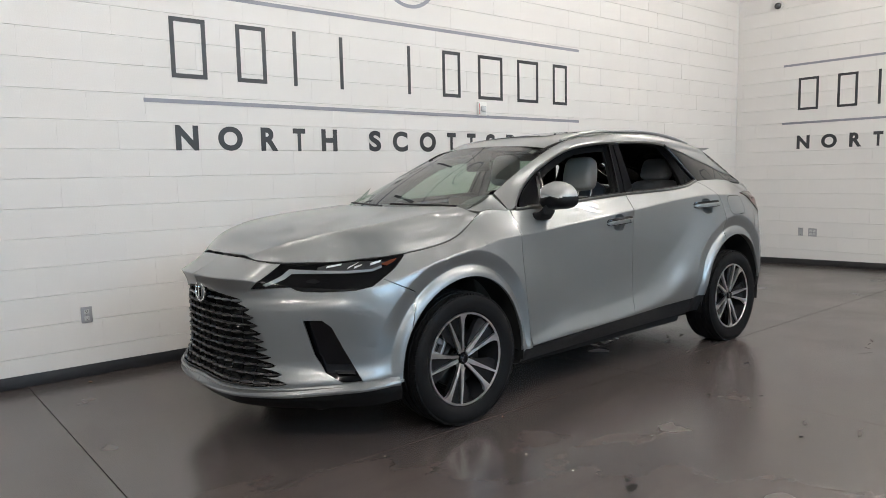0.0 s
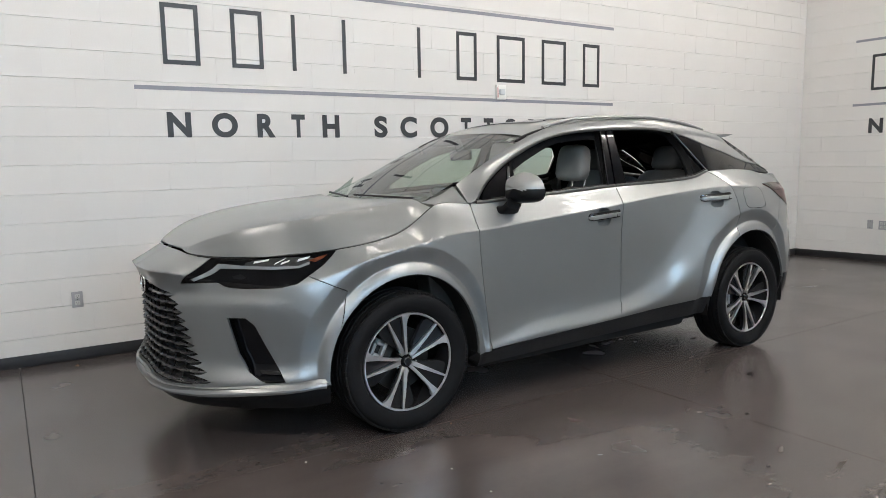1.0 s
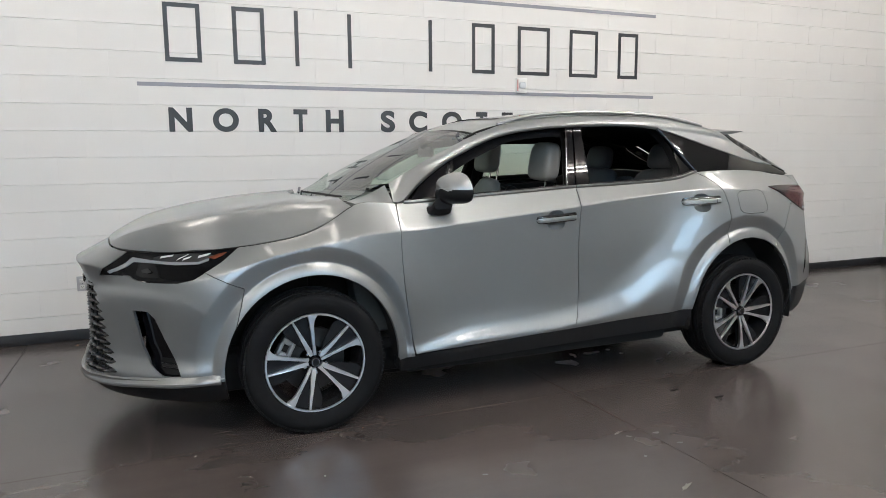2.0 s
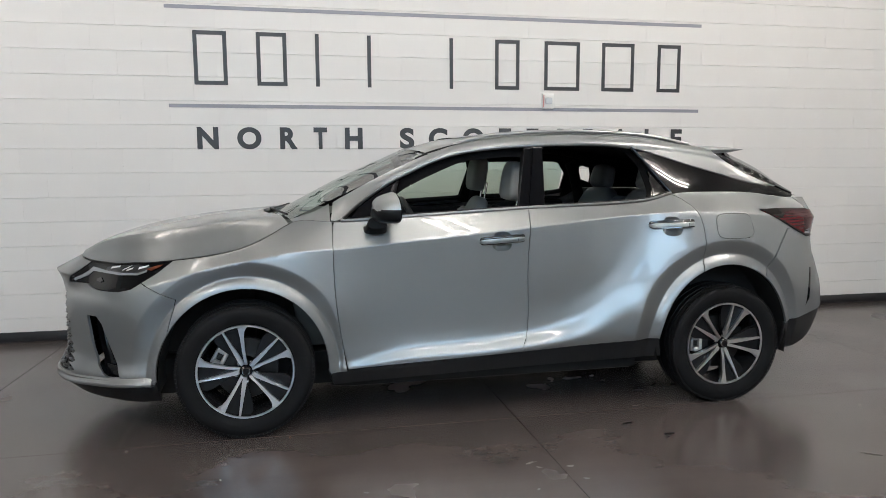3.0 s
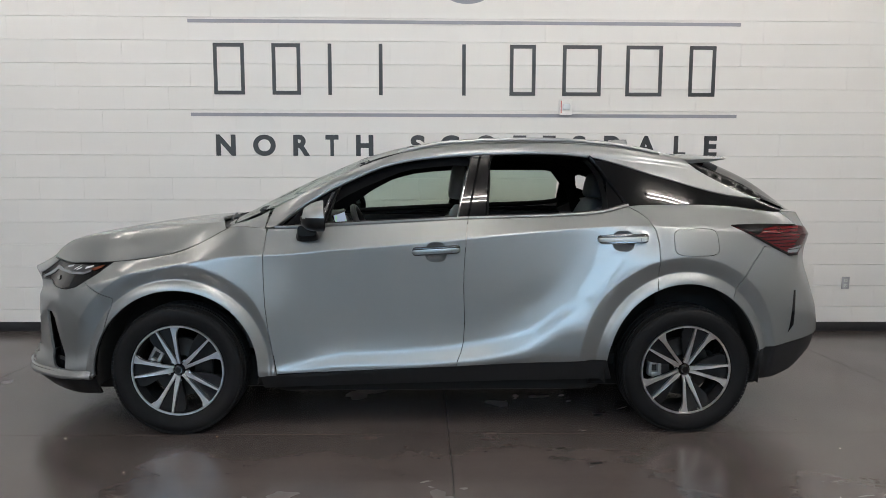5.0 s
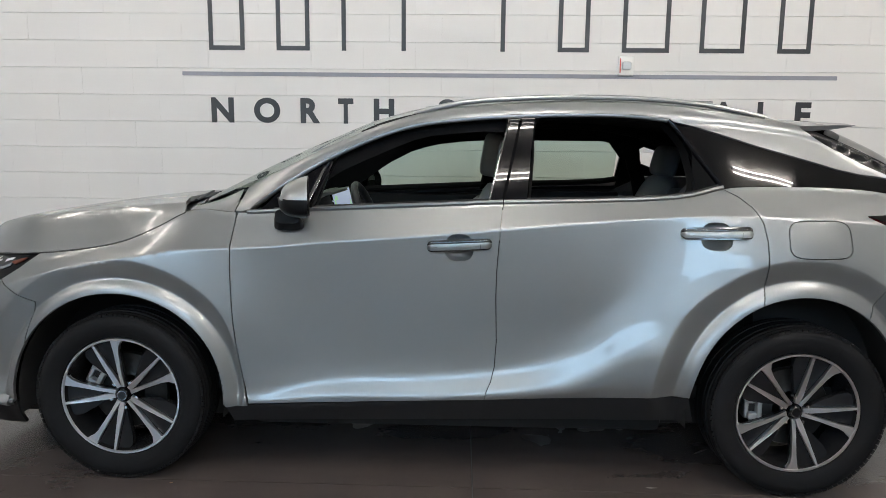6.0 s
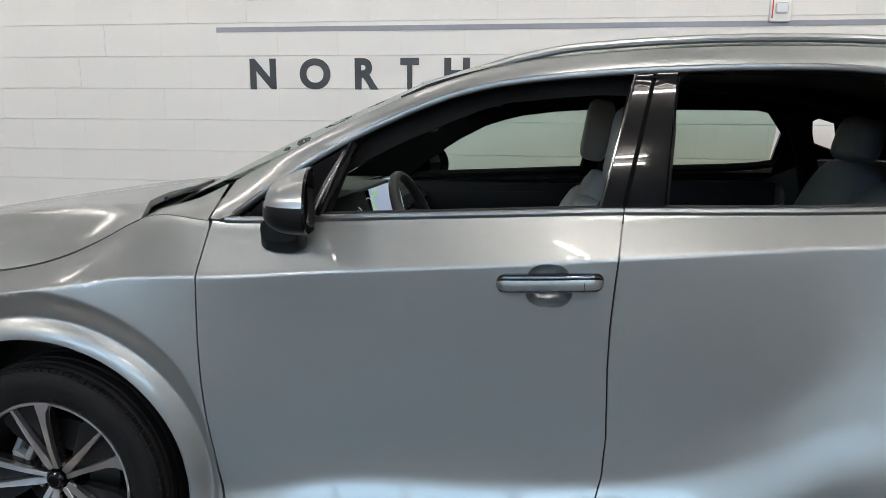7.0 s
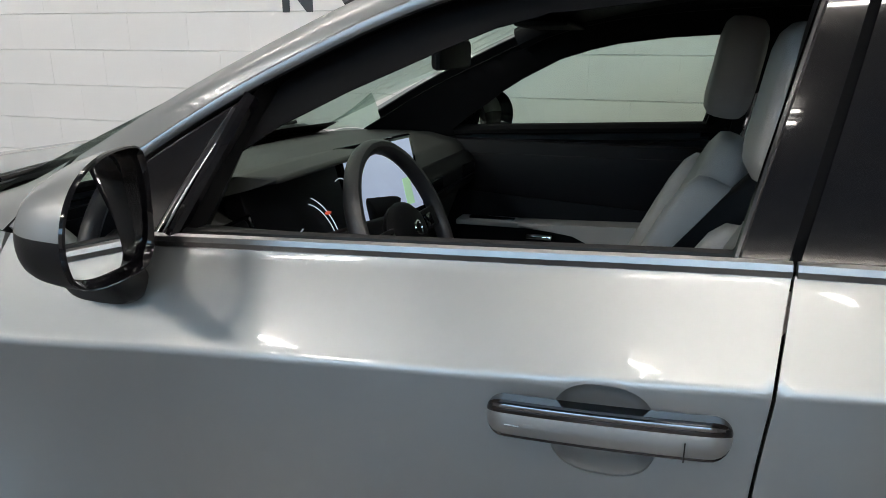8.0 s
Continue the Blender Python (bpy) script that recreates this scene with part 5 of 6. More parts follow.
for k in range(ROWS_G + 1):
    z = 0.362 + k * (0.80 - 0.362) / ROWS_G
    f = (z - 0.352) / 0.433
    edge_y = grille_edge(z) - 0.012
    pitch = 0.080
    off = pitch / 2 if k % 2 else 0.0
    spots = [off + pitch * i for i in range(-9, 10)]
    for y in spots:
        if abs(y) > edge_y - 0.015:
            continue
        half = pitch * 0.54
        bm = bmesh.new()
        out = []
        for a, h, d in ((-1, .002, -.026), (-.6, .0055, -.014), (0, .0085, -.010), (.6, .0055, -.014), (1, .002, -.026)):
            yy = y + a * half
            p = lower(uy(abs(yy)), z)[0]
            sg = 1 if yy < 0 else -1
            p = np.array([p[0] - d * 1.0, p[1] * sg, z])
            out.append([bm.verts.new((p[0], p[1], p[2] + h)), bm.verts.new((p[0] - .009, p[1], p[2] - h * .1)), bm.verts.new((p[0], p[1], p[2] - h)), bm.verts.new((p[0] + .03, p[1], p[2]))])
        for a, b in zip(out, out[1:]):
            for q in range(4):
                bm.faces.new((a[q], a[(q + 1) % 4], b[(q + 1) % 4], b[q]))
        bm.faces.new(out[0])
        bm.faces.new(out[-1][::-1])
        part("grille_bar", bm, PAINT if k >= ROWS_G - 1 else GRILLEGREY, grille)
# thin upright links between the bars
for y in np.arange(-.52, .53, .08):
    zt = float(np.interp(abs(y) + 0.02, [.315, .38, .430, .478, .502, .536, .593, .62], [.785, .76, .718, .623, .547, .464, .392, .352]))
    if zt > .40:
        path = [tuple(np.array([1, 1 if y < 0 else -1, 1]) * lower(uy(abs(y)), z)[0] + np.array([.022, 0, 0])) for z in np.linspace(.35, zt, 8)]
        part("grille_link", sweep(bmesh.new(), path, oval(.004, .004, 6), up=(0, 1, 0)), GLOSSBLACK, grille)
emblem = part("emblem", lathe(bmesh.new(), [(0, 0), (.05, 0), (.054, .004), (.054, .03)], 36), GLOSSBLACK, car, "oval badge with silver ring")
emblem.matrix_world = pose(-1.088, 0, .785, 0, 0, -90) @ Matrix.Diagonal((1.25, 1, 1, 1))
ring = part("emblem_ring", lathe(bmesh.new(), [(.046, -.001), (.047, -.006), (.053, -.006), (.055, -.001)], 36), CHROME, emblem, "silver ring")
part("emblem_bar", box((-.02, -.006, -.032), (-.008, -.001, .03), .002), CHROME, emblem)

# lamp furniture: pale strip that bends up at its inner end, painted tube reflections above it, projector below
L1 = [(uy(.50), .836), (uy(.537), .852), (uy(.575), .872), (uy(.60), .896), (ux(-.805), .897), (ux(-.656), .897), (ux(-.544), .903), (ux(-.492), .920),
      (ux(-.492), .930), (ux(-.544), .913), (ux(-.656), .909), (ux(-.805), .911), (uy(.586), .918), (uy(.563), .892), (uy(.525), .866), (uy(.485), .846)]
panel("running_light", L1, LAMPSILVER, car, lift=.0005, gap=0, depth=.004, edge=.01, step=.02, label="pale running light strip", mirror=True)
PROJECTOR = mat("dark_projector_glass", (0.012, 0.013, 0.016), rough=0.08, metal=0.3, coat=0.5, var=0.1)
TUBE_GLINT = mat("painted_tube_glint", (0.85, 0.85, 0.86), rough=0.3, metal=0.4, coat=0.5, var=0.05)
TRAY = mat("lamp_reflector_tray", (0.05, 0.052, 0.055), rough=0.32, metal=0.85, coat=0.5, var=0.2, scale=25)
panel("lamp_tray", [(ux(-.805), .9125), (ux(-.656), .9105), (ux(-.544), .9145), (ux(-.50), .927), (ux(-.46), .944), (ux(-.52), .951), (ux(-.60), .951), (ux(-.69), .9455), (ux(-.765), .936), (ux(-.80), .925)], TRAY, car, lift=-.0012, gap=0, depth=.002, edge=.012, label="grey reflector tray behind the lens", mirror=True)
# ceiling tubes mirrored in the lens, painted as four bright slivers
for streak in ([(-.765, .922), (-.69, .935), (-.685, .943), (-.76, .932)], [(-.66, .917), (-.612, .940), (-.60, .948), (-.652, .926)], [(-.628, .918), (-.592, .930), (-.585, .938), (-.622, .928)], [(-.55, .930), (-.495, .944), (-.485, .954), (-.545, .942)]):
    panel("lamp_cell", [(ux(x), z) for x, z in streak], TUBE_GLINT, car, lift=.0005, gap=0, depth=.004, edge=.01, label="tube reflection painted as a bright streak on the lens", mirror=True)
panel("projector_lens", [(uy(.665), .862), (uy(.70), .874), (uy(.73), .858), (uy(.71), .850), (uy(.675), .852)], PROJECTOR, car, lift=.0005, gap=0, depth=.004, edge=.01, label="projector lamp lens", mirror=True)
panel("side_reflector", [(ux(-.495), .934), (ux(-.445), .951), (ux(-.405), .958), (ux(-.425), .944), (ux(-.465), .927)], AMBER, car, lift=.0006, gap=0, depth=.004, edge=.01, label="orange side reflector", mirror=True)
panel("tail_lamp_band", [(ux(3.45), 1.018), (ux(3.545), 1.014), (ux(3.60), 1.045), (ux(3.60), 1.055), (ux(3.47), 1.04)], LAMPSILVER, car, lift=.005, gap=0, depth=.004, edge=.01, label="clear lower lamp strip", mirror=True)
panel("tail_lamp_surround", [(ux(3.114), 1.1755), (ux(3.3), 1.178), (ux(3.6), 1.170), (ux(3.6), 1.159), (ux(3.42), 1.161), (ux(3.325), 1.150), (ux(3.27), 1.122), (ux(3.2), 1.140)], LAMPDARK, car, lift=.0055, gap=0, depth=.004, edge=.01, label="black lamp edge", mirror=True)
panel("tail_lamp_edge", [(ux(3.15), 1.158), (ux(3.27), 1.108), (ux(3.38), 1.053), (ux(3.47), 1.012), (ux(3.55), 1.010), (ux(3.55), 1.0), (ux(3.465), 1.0), (ux(3.37), 1.043), (ux(3.26), 1.10)], LAMPDARK, car, lift=.0055, gap=0, depth=.004, edge=.01, label="black lamp edge", mirror=True)
for k in range(7):
    z = 1.032 + .018 * k
    x0 = 3.135 + (1.165 - z) / .165 * .40
    panel("lamp_rib", [(ux(x0), z), (ux(3.66), z + .004), (ux(3.66), z + .0085), (ux(x0 - .01), z + .0045)], LAMPDARK, car, lift=.0052, gap=0, depth=.001, edge=.02, label="dark rib in the tail lamp", mirror=True)
panel("bumper_slot", [(ux(3.50), .80), (ux(3.515), .80), (ux(3.50), .60), (ux(3.455), .56), (ux(3.47), .60)], GLOSSBLACK, car, lift=.0008, gap=0, depth=.002, edge=.012, label="black slot in the bumper", mirror=True)
panel("lip_blade", [(0.0, .292), (uy(.2), .294), (uy(.4), .300), (uy(.62), .314), (uy(.75), .326), (ux(-.62), .335), (ux(-.5), .343), (ux(-.436), .350), (ux(-.436), .362), (ux(-.5), .362), (ux(-.62), .358), (uy(.75), .352), (uy(.62), .343), (uy(.4), .332), (uy(.2), .325), (0, .323)], PAINT, car, lift=.012, gap=0, depth=.02, edge=.012, label="silver lip blade", mirror=True)

# ================= the car: cabin =================
def cushion(name, parent, size, m, material, label="", bevel=.04, taper=1.0, belly=0.0):
    """Upholstered block: rounded, tapering to its top, with a slight belly."""
    bm = bmesh.new()
    bmesh.ops.create_cube(bm, size=1)
    bmesh.ops.subdivide_edges(bm, edges=list(bm.edges), cuts=5, use_grid_fill=True)
    sx, sy, sz = size
    for v in bm.verts:
        c = v.co * 2
        k = 1 - 0.12 * (abs(c.x) ** 6 + abs(c.y) ** 6 + abs(c.z) ** 6 - max(abs(c.x), abs(c.y), abs(c.z)) ** 6)
        wide = 1 + (taper - 1) * (c.z * .5 + .5)
        v.co = Vector((c.x * sx / 2 * k - belly * (1 - c.y * c.y) * (1 - c.z * c.z) * (1 if c.x < 0 else 0), c.y * sy / 2 * k * wide, c.z * sz / 2 * k))
    for _ in range(2):
        bmesh.ops.smooth_vert(bm, verts=bm.verts, factor=.5, use_axis_x=True, use_axis_y=True, use_axis_z=True)
    bmesh.ops.transform(bm, matrix=m, verts=bm.verts)
    return part(name, bm, material, parent, label, angle=80)


def extruded(prof, y0, y1, bevel=0.0):
    bm = bmesh.new()
    a = [bm.verts.new((x, y0, z)) for x, z in prof]
    b = [bm.verts.new((x, y1, z)) for x, z in prof]
    n = len(prof)
    bm.faces.new(a)
    bm.faces.new(b[::-1])
    for k in range(n):
        bm.faces.new((a[k], a[(k + 1) % n], b[(k + 1) % n], b[k]))
    if bevel:
        bmesh.ops.bevel(bm, geom=list(bm.edges), offset=bevel, segments=3, affect="EDGES", profile=.5, clamp_overlap=True)
    return bm


def front_seat(y, dx=0.0, dz=0.0):
    base = cushion("front_seat", car, (.54, .50, .20), pose(1.18 + dx, y, .62 + dz, 0, -6, 0), LEATHER, "pale grey leather front seat")
    cushion("backrest", base, (.13, .38, .68), pose(1.505 + dx, y, .925 + dz, 0, 23, 0), LEATHER, taper=.80, belly=-.02)
    for s in (-1, 1):
        cushion("side_bolster", base, (.17, .11, .58), pose(1.475 + dx, y + s * .215, .885 + dz, 0, 25, 0), LEATHER, taper=.7)
        side = extruded([(1.67 + dx, 1.20 + dz), (1.59 + dx, 1.105 + dz), (1.47 + dx, .955 + dz), (1.36 + dx, .76 + dz), (1.40 + dx, .60 + dz), (1.62 + dx, .62 + dz), (1.72 + dx, .95 + dz), (1.73 + dx, 1.17 + dz)], y + s * .205, y + s * .262, .02)
        part("seat_side", side, CABIN, base, "black seat side panel")
        cushion("seat_bolster", base, (.5, .10, .16), pose(1.18 + dx, y + s * .23, .67 + dz, 0, -6, 0), LEATHER)
        bm = bmesh.new()
        bmesh.ops.create_cone(bm, cap_ends=True, segments=10, radius1=.007, radius2=.007, depth=.15, matrix=pose(1.657 + dx, y + s * .06, 1.27 + dz, 0, 10, 0))
        part("headrest_post", bm, CHROME, base)
    cushion("seat_back_shell", base, (.07, .40, .60), pose(1.60 + dx, y, .90 + dz, 0, 23, 0), CABIN, "black seat back", taper=.8)
    cushion("headrest", base, (.115, .285, .250), pose(1.608 + dx, y, 1.408 + dz, 0, 9, 0), LEATHER, taper=.86, belly=-.01)


front_seat(.365)
front_seat(-.365, .05, -.045)
bench = cushion("rear_bench", car, (.50, 1.30, .20), pose(2.22, 0, .66, 0, -5, 0), SHADEDLEATHER, "grey leather rear bench with its shade painted in")
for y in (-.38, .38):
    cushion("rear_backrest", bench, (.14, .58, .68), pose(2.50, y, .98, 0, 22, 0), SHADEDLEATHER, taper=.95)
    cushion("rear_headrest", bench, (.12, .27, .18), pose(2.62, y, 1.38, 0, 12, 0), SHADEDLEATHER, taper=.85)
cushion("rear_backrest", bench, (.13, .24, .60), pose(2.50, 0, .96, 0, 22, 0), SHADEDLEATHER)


part("cabin_floor", box((0.3, -.76, .36), (3.3, .76, .42)), CARPET, car)
part("cargo_block", extruded([(2.75, .4), (2.72, 1.0), (3.3, 1.05), (3.4, .4)], -.7, .7), CARPET, car)
dash = part("dashboard", extruded([(.18, 1.10), (.22, 1.150), (.45, 1.172), (.66, 1.172), (.76, 1.15), (.795, 1.11), (.80, 1.03), (.77, .98), (.70, .8), (.55, .45), (.3, .45)], -.735, .735, .012), DASHGREY, car, "grey topped black dashboard")
part("dash_lower_pad", extruded([(.70, 1.10), (.80, 1.118), (.835, 1.085), (.835, 1.03), (.80, .99), (.72, .98)], -.15, .72, .012), CABIN, dash, "black dash pad")
part("instrument_hood", extruded([(.55, 1.16), (.66, 1.205), (.78, 1.232), (.86, 1.236), (.865, 1.225), (.80, 1.215), (.70, 1.18), (.62, 1.14)], -.60, -.21, .008), DASHGREY, dash, "grey instrument hood")
part("instrument_panel", extruded([(.735, 1.19), (.772, 1.205), (.818, 1.06), (.77, 1.04)], -.585, -.225, .004), CABIN, dash)
part("knee_panel", extruded([(.60, 1.06), (.80, 1.07), (.82, 1.03), (.74, .85), (.6, .8)], -.72, -.18, .012), CABIN, dash)
for y, z, r, a0, a1 in ((-.42, 1.05, .098, 12, 72), (-.42, 1.05, .112, 8, 66), (-.43, 1.06, .045, 100, 170), (-.24, 1.12, .05, 55, 110)):
    arcp = [(.815 - .32 * (z + r * math.sin(t) - 1.09), y + r * math.cos(t), z + r * math.sin(t)) for t in np.linspace(radians(a0), radians(a1), 14)]
    part("dial_arc", sweep(bmesh.new(), arcp, oval(.0013, .0013, 6), up=(1, 0, 0)), DIAL, dash, "lit gauge arc")
part("dial_mark", box((.806, -.338, 1.112), (.814, -.325, 1.117)), DIALRED, dash)
part("air_vent", extruded([(.775, 1.16), (.80, 1.16), (.83, 1.07), (.80, 1.07)], -.71, -.60, .01), CABIN, dash)
part("vent_frame", sweep(bmesh.new(), [(.80, -.715, 1.16), (.832, -.715, 1.07), (.832, -.60, 1.065), (.80, -.60, 1.165)], oval(.004, .004, 6), closed=True, up=(1, .2, 0)), DARKCHROME, dash)
for y in (.28, .62):
    part("air_vent", extruded([(.80, 1.085), (.838, 1.085), (.838, 1.05), (.80, 1.05)], y - .07, y + .07, .006), GLOSSBLACK, dash)
part("dash_strip", sweep(bmesh.new(), [(.838, y, 1.045) for y in np.linspace(-.1, .71, 12)], oval(.004, .004, 6)), DARKCHROME, dash)
# centre screen, leaning and turned to the driver
scr = part("centre_screen", box((-.012, -.185, -.11), (.0, .185, .11), .008), GLOSSBLACK, car, "wide centre display showing a pale map")
part("display", box((.0, -.165, -.085), (.002, .165, .098)), SCREEN, scr, "lit pale blue map display")
for y, z, w, h in ((-.115, .055, .022, .012), (-.145, .02, .012, .03), (.10, -.035, .02, .035), (.135, .01, .012, .02)):
    part("map_area", box((.002, y - w, z - h), (.0028, y + w, z + h), .0), SCREENGREEN, scr)
scr.matrix_world = pose(.815, -.035, 1.125, 0, -14, -6)
# steering wheel
bm = bmesh.new()
loop = [(.178 * math.cos(t), .185 * math.sin(t), 0) for t in np.linspace(0, 2 * math.pi, 60, endpoint=False)]
sw = part("steering_wheel", sweep(bm, loop, oval(.015, .018, 10), closed=True), mat("wheel_leather", (.02, .02, .022), rough=.4, var=.1, bump=.2, bump_scale=400), car, "black leather steering wheel")
bm = bmesh.new()
bmesh.ops.create_uvsphere(bm, u_segments=20, v_segments=10, radius=.072, matrix=Matrix.Diagonal((.85, 1.15, .4, 1)))
part("hub_pad", bm, CABIN, sw)
part("hub_badge", lathe(bmesh.new(), [(.012, -.001), (.0125, -.003), (.016, -.003), (.0165, -.001)], 20, pose(0, 0, -.0, 0, 0, 0) @ pose(0, 0, .028, -90, 0, 0)), CHROME, sw)
for a in (0, 180, 270):
    part("wheel_spoke", extruded([(.05, -.006), (.165, -.004), (.165, .006), (.05, .012)], -.022, .022, .004), CABIN, sw).matrix_world = pose(0, 0, 0, 0, 0, a + 90)
    if a < 200:
        part("switch_pad", box((.075, -.014, .01), (.115, .014, .016), .003), GLOSSBLACK, sw).matrix_world = pose(0, 0, 0, 0, 0, a + 90)
sw.matrix_world = pose(.998, -.365, 1.098, 0, 66, 0)
part("steering_column", sweep(bmesh.new(), [(1.0, -.365, 1.09), (.9, -.365, 1.055), (.72, -.365, .99)], oval(.045, .05, 12)), CABIN, car)
part("stalk", sweep(bmesh.new(), [(.93, -.41, 1.10), (.93, -.48, 1.112), (.93, -.53, 1.117)], oval(.008, .01, 8)), CABIN, car)
part("centre_console", extruded([(.78, .5), (.78, .93), (.9, .92), (1.1, .88), (1.3, .90), (1.62, .90), (1.62, .45)], -.13, .13, .02), CABIN, car)
part("console_armrest", extruded([(1.28, .90), (1.28, .95), (1.60, .955), (1.62, .90)], -.11, .11, .015), LEATHER, car, "pale grey console armrest")
# door cards, both sides
for s in (-1, 1):
    for x0, x1, zt, nm in ((.52, 1.60, 1.165, "front_door_card"), (1.63, 2.44, 1.195, "rear_door_card")):
        card = part(nm, box((x0, s * .74 if s > 0 else -.785, .44), (x1, .785 if s > 0 else -.74, zt - .012), .015), CABIN, car)
        part("card_pad", extruded([(x0 + .02, .98), (x0 + .02, 1.10), (x1 - .02, zt - .05), (x1 - .02, .93)], s * .735, s * .752, .006), CABIN, card)
        part("card_armrest", extruded([(x0 + .48, .868), (x0 + .48, .884), (x0 + .66, .890), (x0 + .90, .902), (x1 - .08, .905), (x1 - .08, .79), (x0 + .80, .79), (x0 + .67, .862)], s * .655, s * .752, .010), LEATHER, card, "pale grey door armrest")
        part("switch_panel", extruded([(x0 + .26, .862), (x0 + .26, .880), (x0 + .50, .884), (x0 + .50, .866)], s * .66, s * .752, .004), LEATHER, card, "grey door switch panel")
        part("window_switch", box((x0 + .30, min(s * .69, s * .72), .878), (x0 + .46, max(s * .69, s * .72), .887), .003), GLOSSBLACK, card)
        part("inner_handle", box((x0 + .51, min(s * .652, s * .70), .832), (x0 + .60, max(s * .652, s * .70), .846), .005), CHROME, card, "chrome inner door handle")
    # pillar linings
    path = upper([1.0, 1.1, 1.3, 1.6, 2.0, 2.3, 2.6, 3.0], [1.48, 1.522, 1.568, 1.594, 1.602, 1.587, 1.53, 1.44])
    part("roof_side_lining", sweep(bmesh.new(), [(p[0], p[1] * -s - s * .055, p[2]) for p in rounded(path, 50)], oval(.032, .034, 10)), CABIN, car)
    part("b_pillar_lining", sweep(bmesh.new(), [(1.665, s * .745, .5), (1.67, s * .74, 1.2), (1.69, s * .66, 1.4), (1.71, s * .61, 1.50)], oval(.02, .035, 10), up=(1, 0, 0)), CABIN, car)
    part("c_pillar_lining", sweep(bmesh.new(), [(2.60, s * .72, 1.0), (2.55, s * .70, 1.25), (2.49, s * .64, 1.40), (2.44, s * .60, 1.49)], oval(.02, .045, 10), up=(1, 0, 0)), CABIN, car)
    part("sun_visor", box((1.06, s * .40 - .17, 1.505), (1.20, s * .40 + .17, 1.52), .006), CABIN, car)
loft("headlining", [[(1.09, -.56, 1.505), (1.07, 0, 1.548), (1.09, .56, 1.505)], [(1.6, -.56, 1.59), (1.6, 0, 1.635), (1.6, .56, 1.59)], [(2.4, -.56, 1.585), (2.4, 0, 1.63), (2.4, .56, 1.585)], [(3.05, -.54, 1.46), (3.08, 0, 1.53), (3.05, .54, 1.46)]], CABIN, car, 20, 24)
part("rear_view_mirror", box((.958, -.12, 1.400), (.985, .12, 1.468), .012), CABIN, car)
part("mirror_stalk", sweep(bmesh.new(), [(.968, 0, 1.46), (.955, 0, 1.50), (.935, 0, 1.535)], oval(.02, .03, 10)), CABIN, car)
part("windscreen_sticker", box((-.02, -.018, 0), (.02, .018, .002), .0006), LEATHER, car, "small pale sticker in the windscreen corner").matrix_world = pose(1.0, -.50, 1.520, 0, -26, 0) @ pose(0, 0, -.006, 12, 0, 0)
part("bulkhead", box((.05, -.62, .42), (.20, .62, 1.04)), LINER, car)
part("engine_bay", box((-.75, -.62, .42), (.05, .62, .86), .05), LINER, car)

# the car leans with the floor's fall, turning about the near belt line
car.matrix_world = pose(0, -.83, 1.15) @ pose(0, 0, 0, -.69) @ pose(0, .83, -1.15)

# ================= wall lettering =================
def frame_shape(w, h, s):
    bm = bmesh.new()
    for lo, hi in (((0, 0), (s, h)), ((w - s, 0), (w, h)), ((s, 0), (w - s, s)), ((s, h - s), (w - s, h))):
        add_box(bm, (lo[0], -0.003, lo[1]), (hi[0], 0, hi[1]))
    return bm


def bar_shape(w, h, s):
    return box((0, -0.003, 0), (s, 0, h))


def word_meshes(text, height, bold):
    """Every letter of a word as its own flat raised mesh, from the built-in font, with its width."""
    made = []
    for ch in text:
        cu = bpy.data.curves.new("letter", "FONT")
        cu.body, cu.extrude, cu.offset = ch, 0.0, bold
        cu.size = 1.0
        ob = bpy.data.objects.new("letter", cu)
        me = bpy.data.meshes.new_from_object(ob)
        bpy.data.objects.remove(ob)
        co = np.array([v.co[:] for v in me.vertices])
        lo, hi = co.min(0), co.max(0)
        k = height / (hi[1] - lo[1])
        bm = bmesh.new()
        bm.from_mesh(me)
        bpy.data.meshes.remove(me)
        for v in bm.verts:
            v.co = Vector(((v.co.x - lo[0]) * k, 0, (v.co.y - lo[1]) * k))
        made.append(bm)
    return made


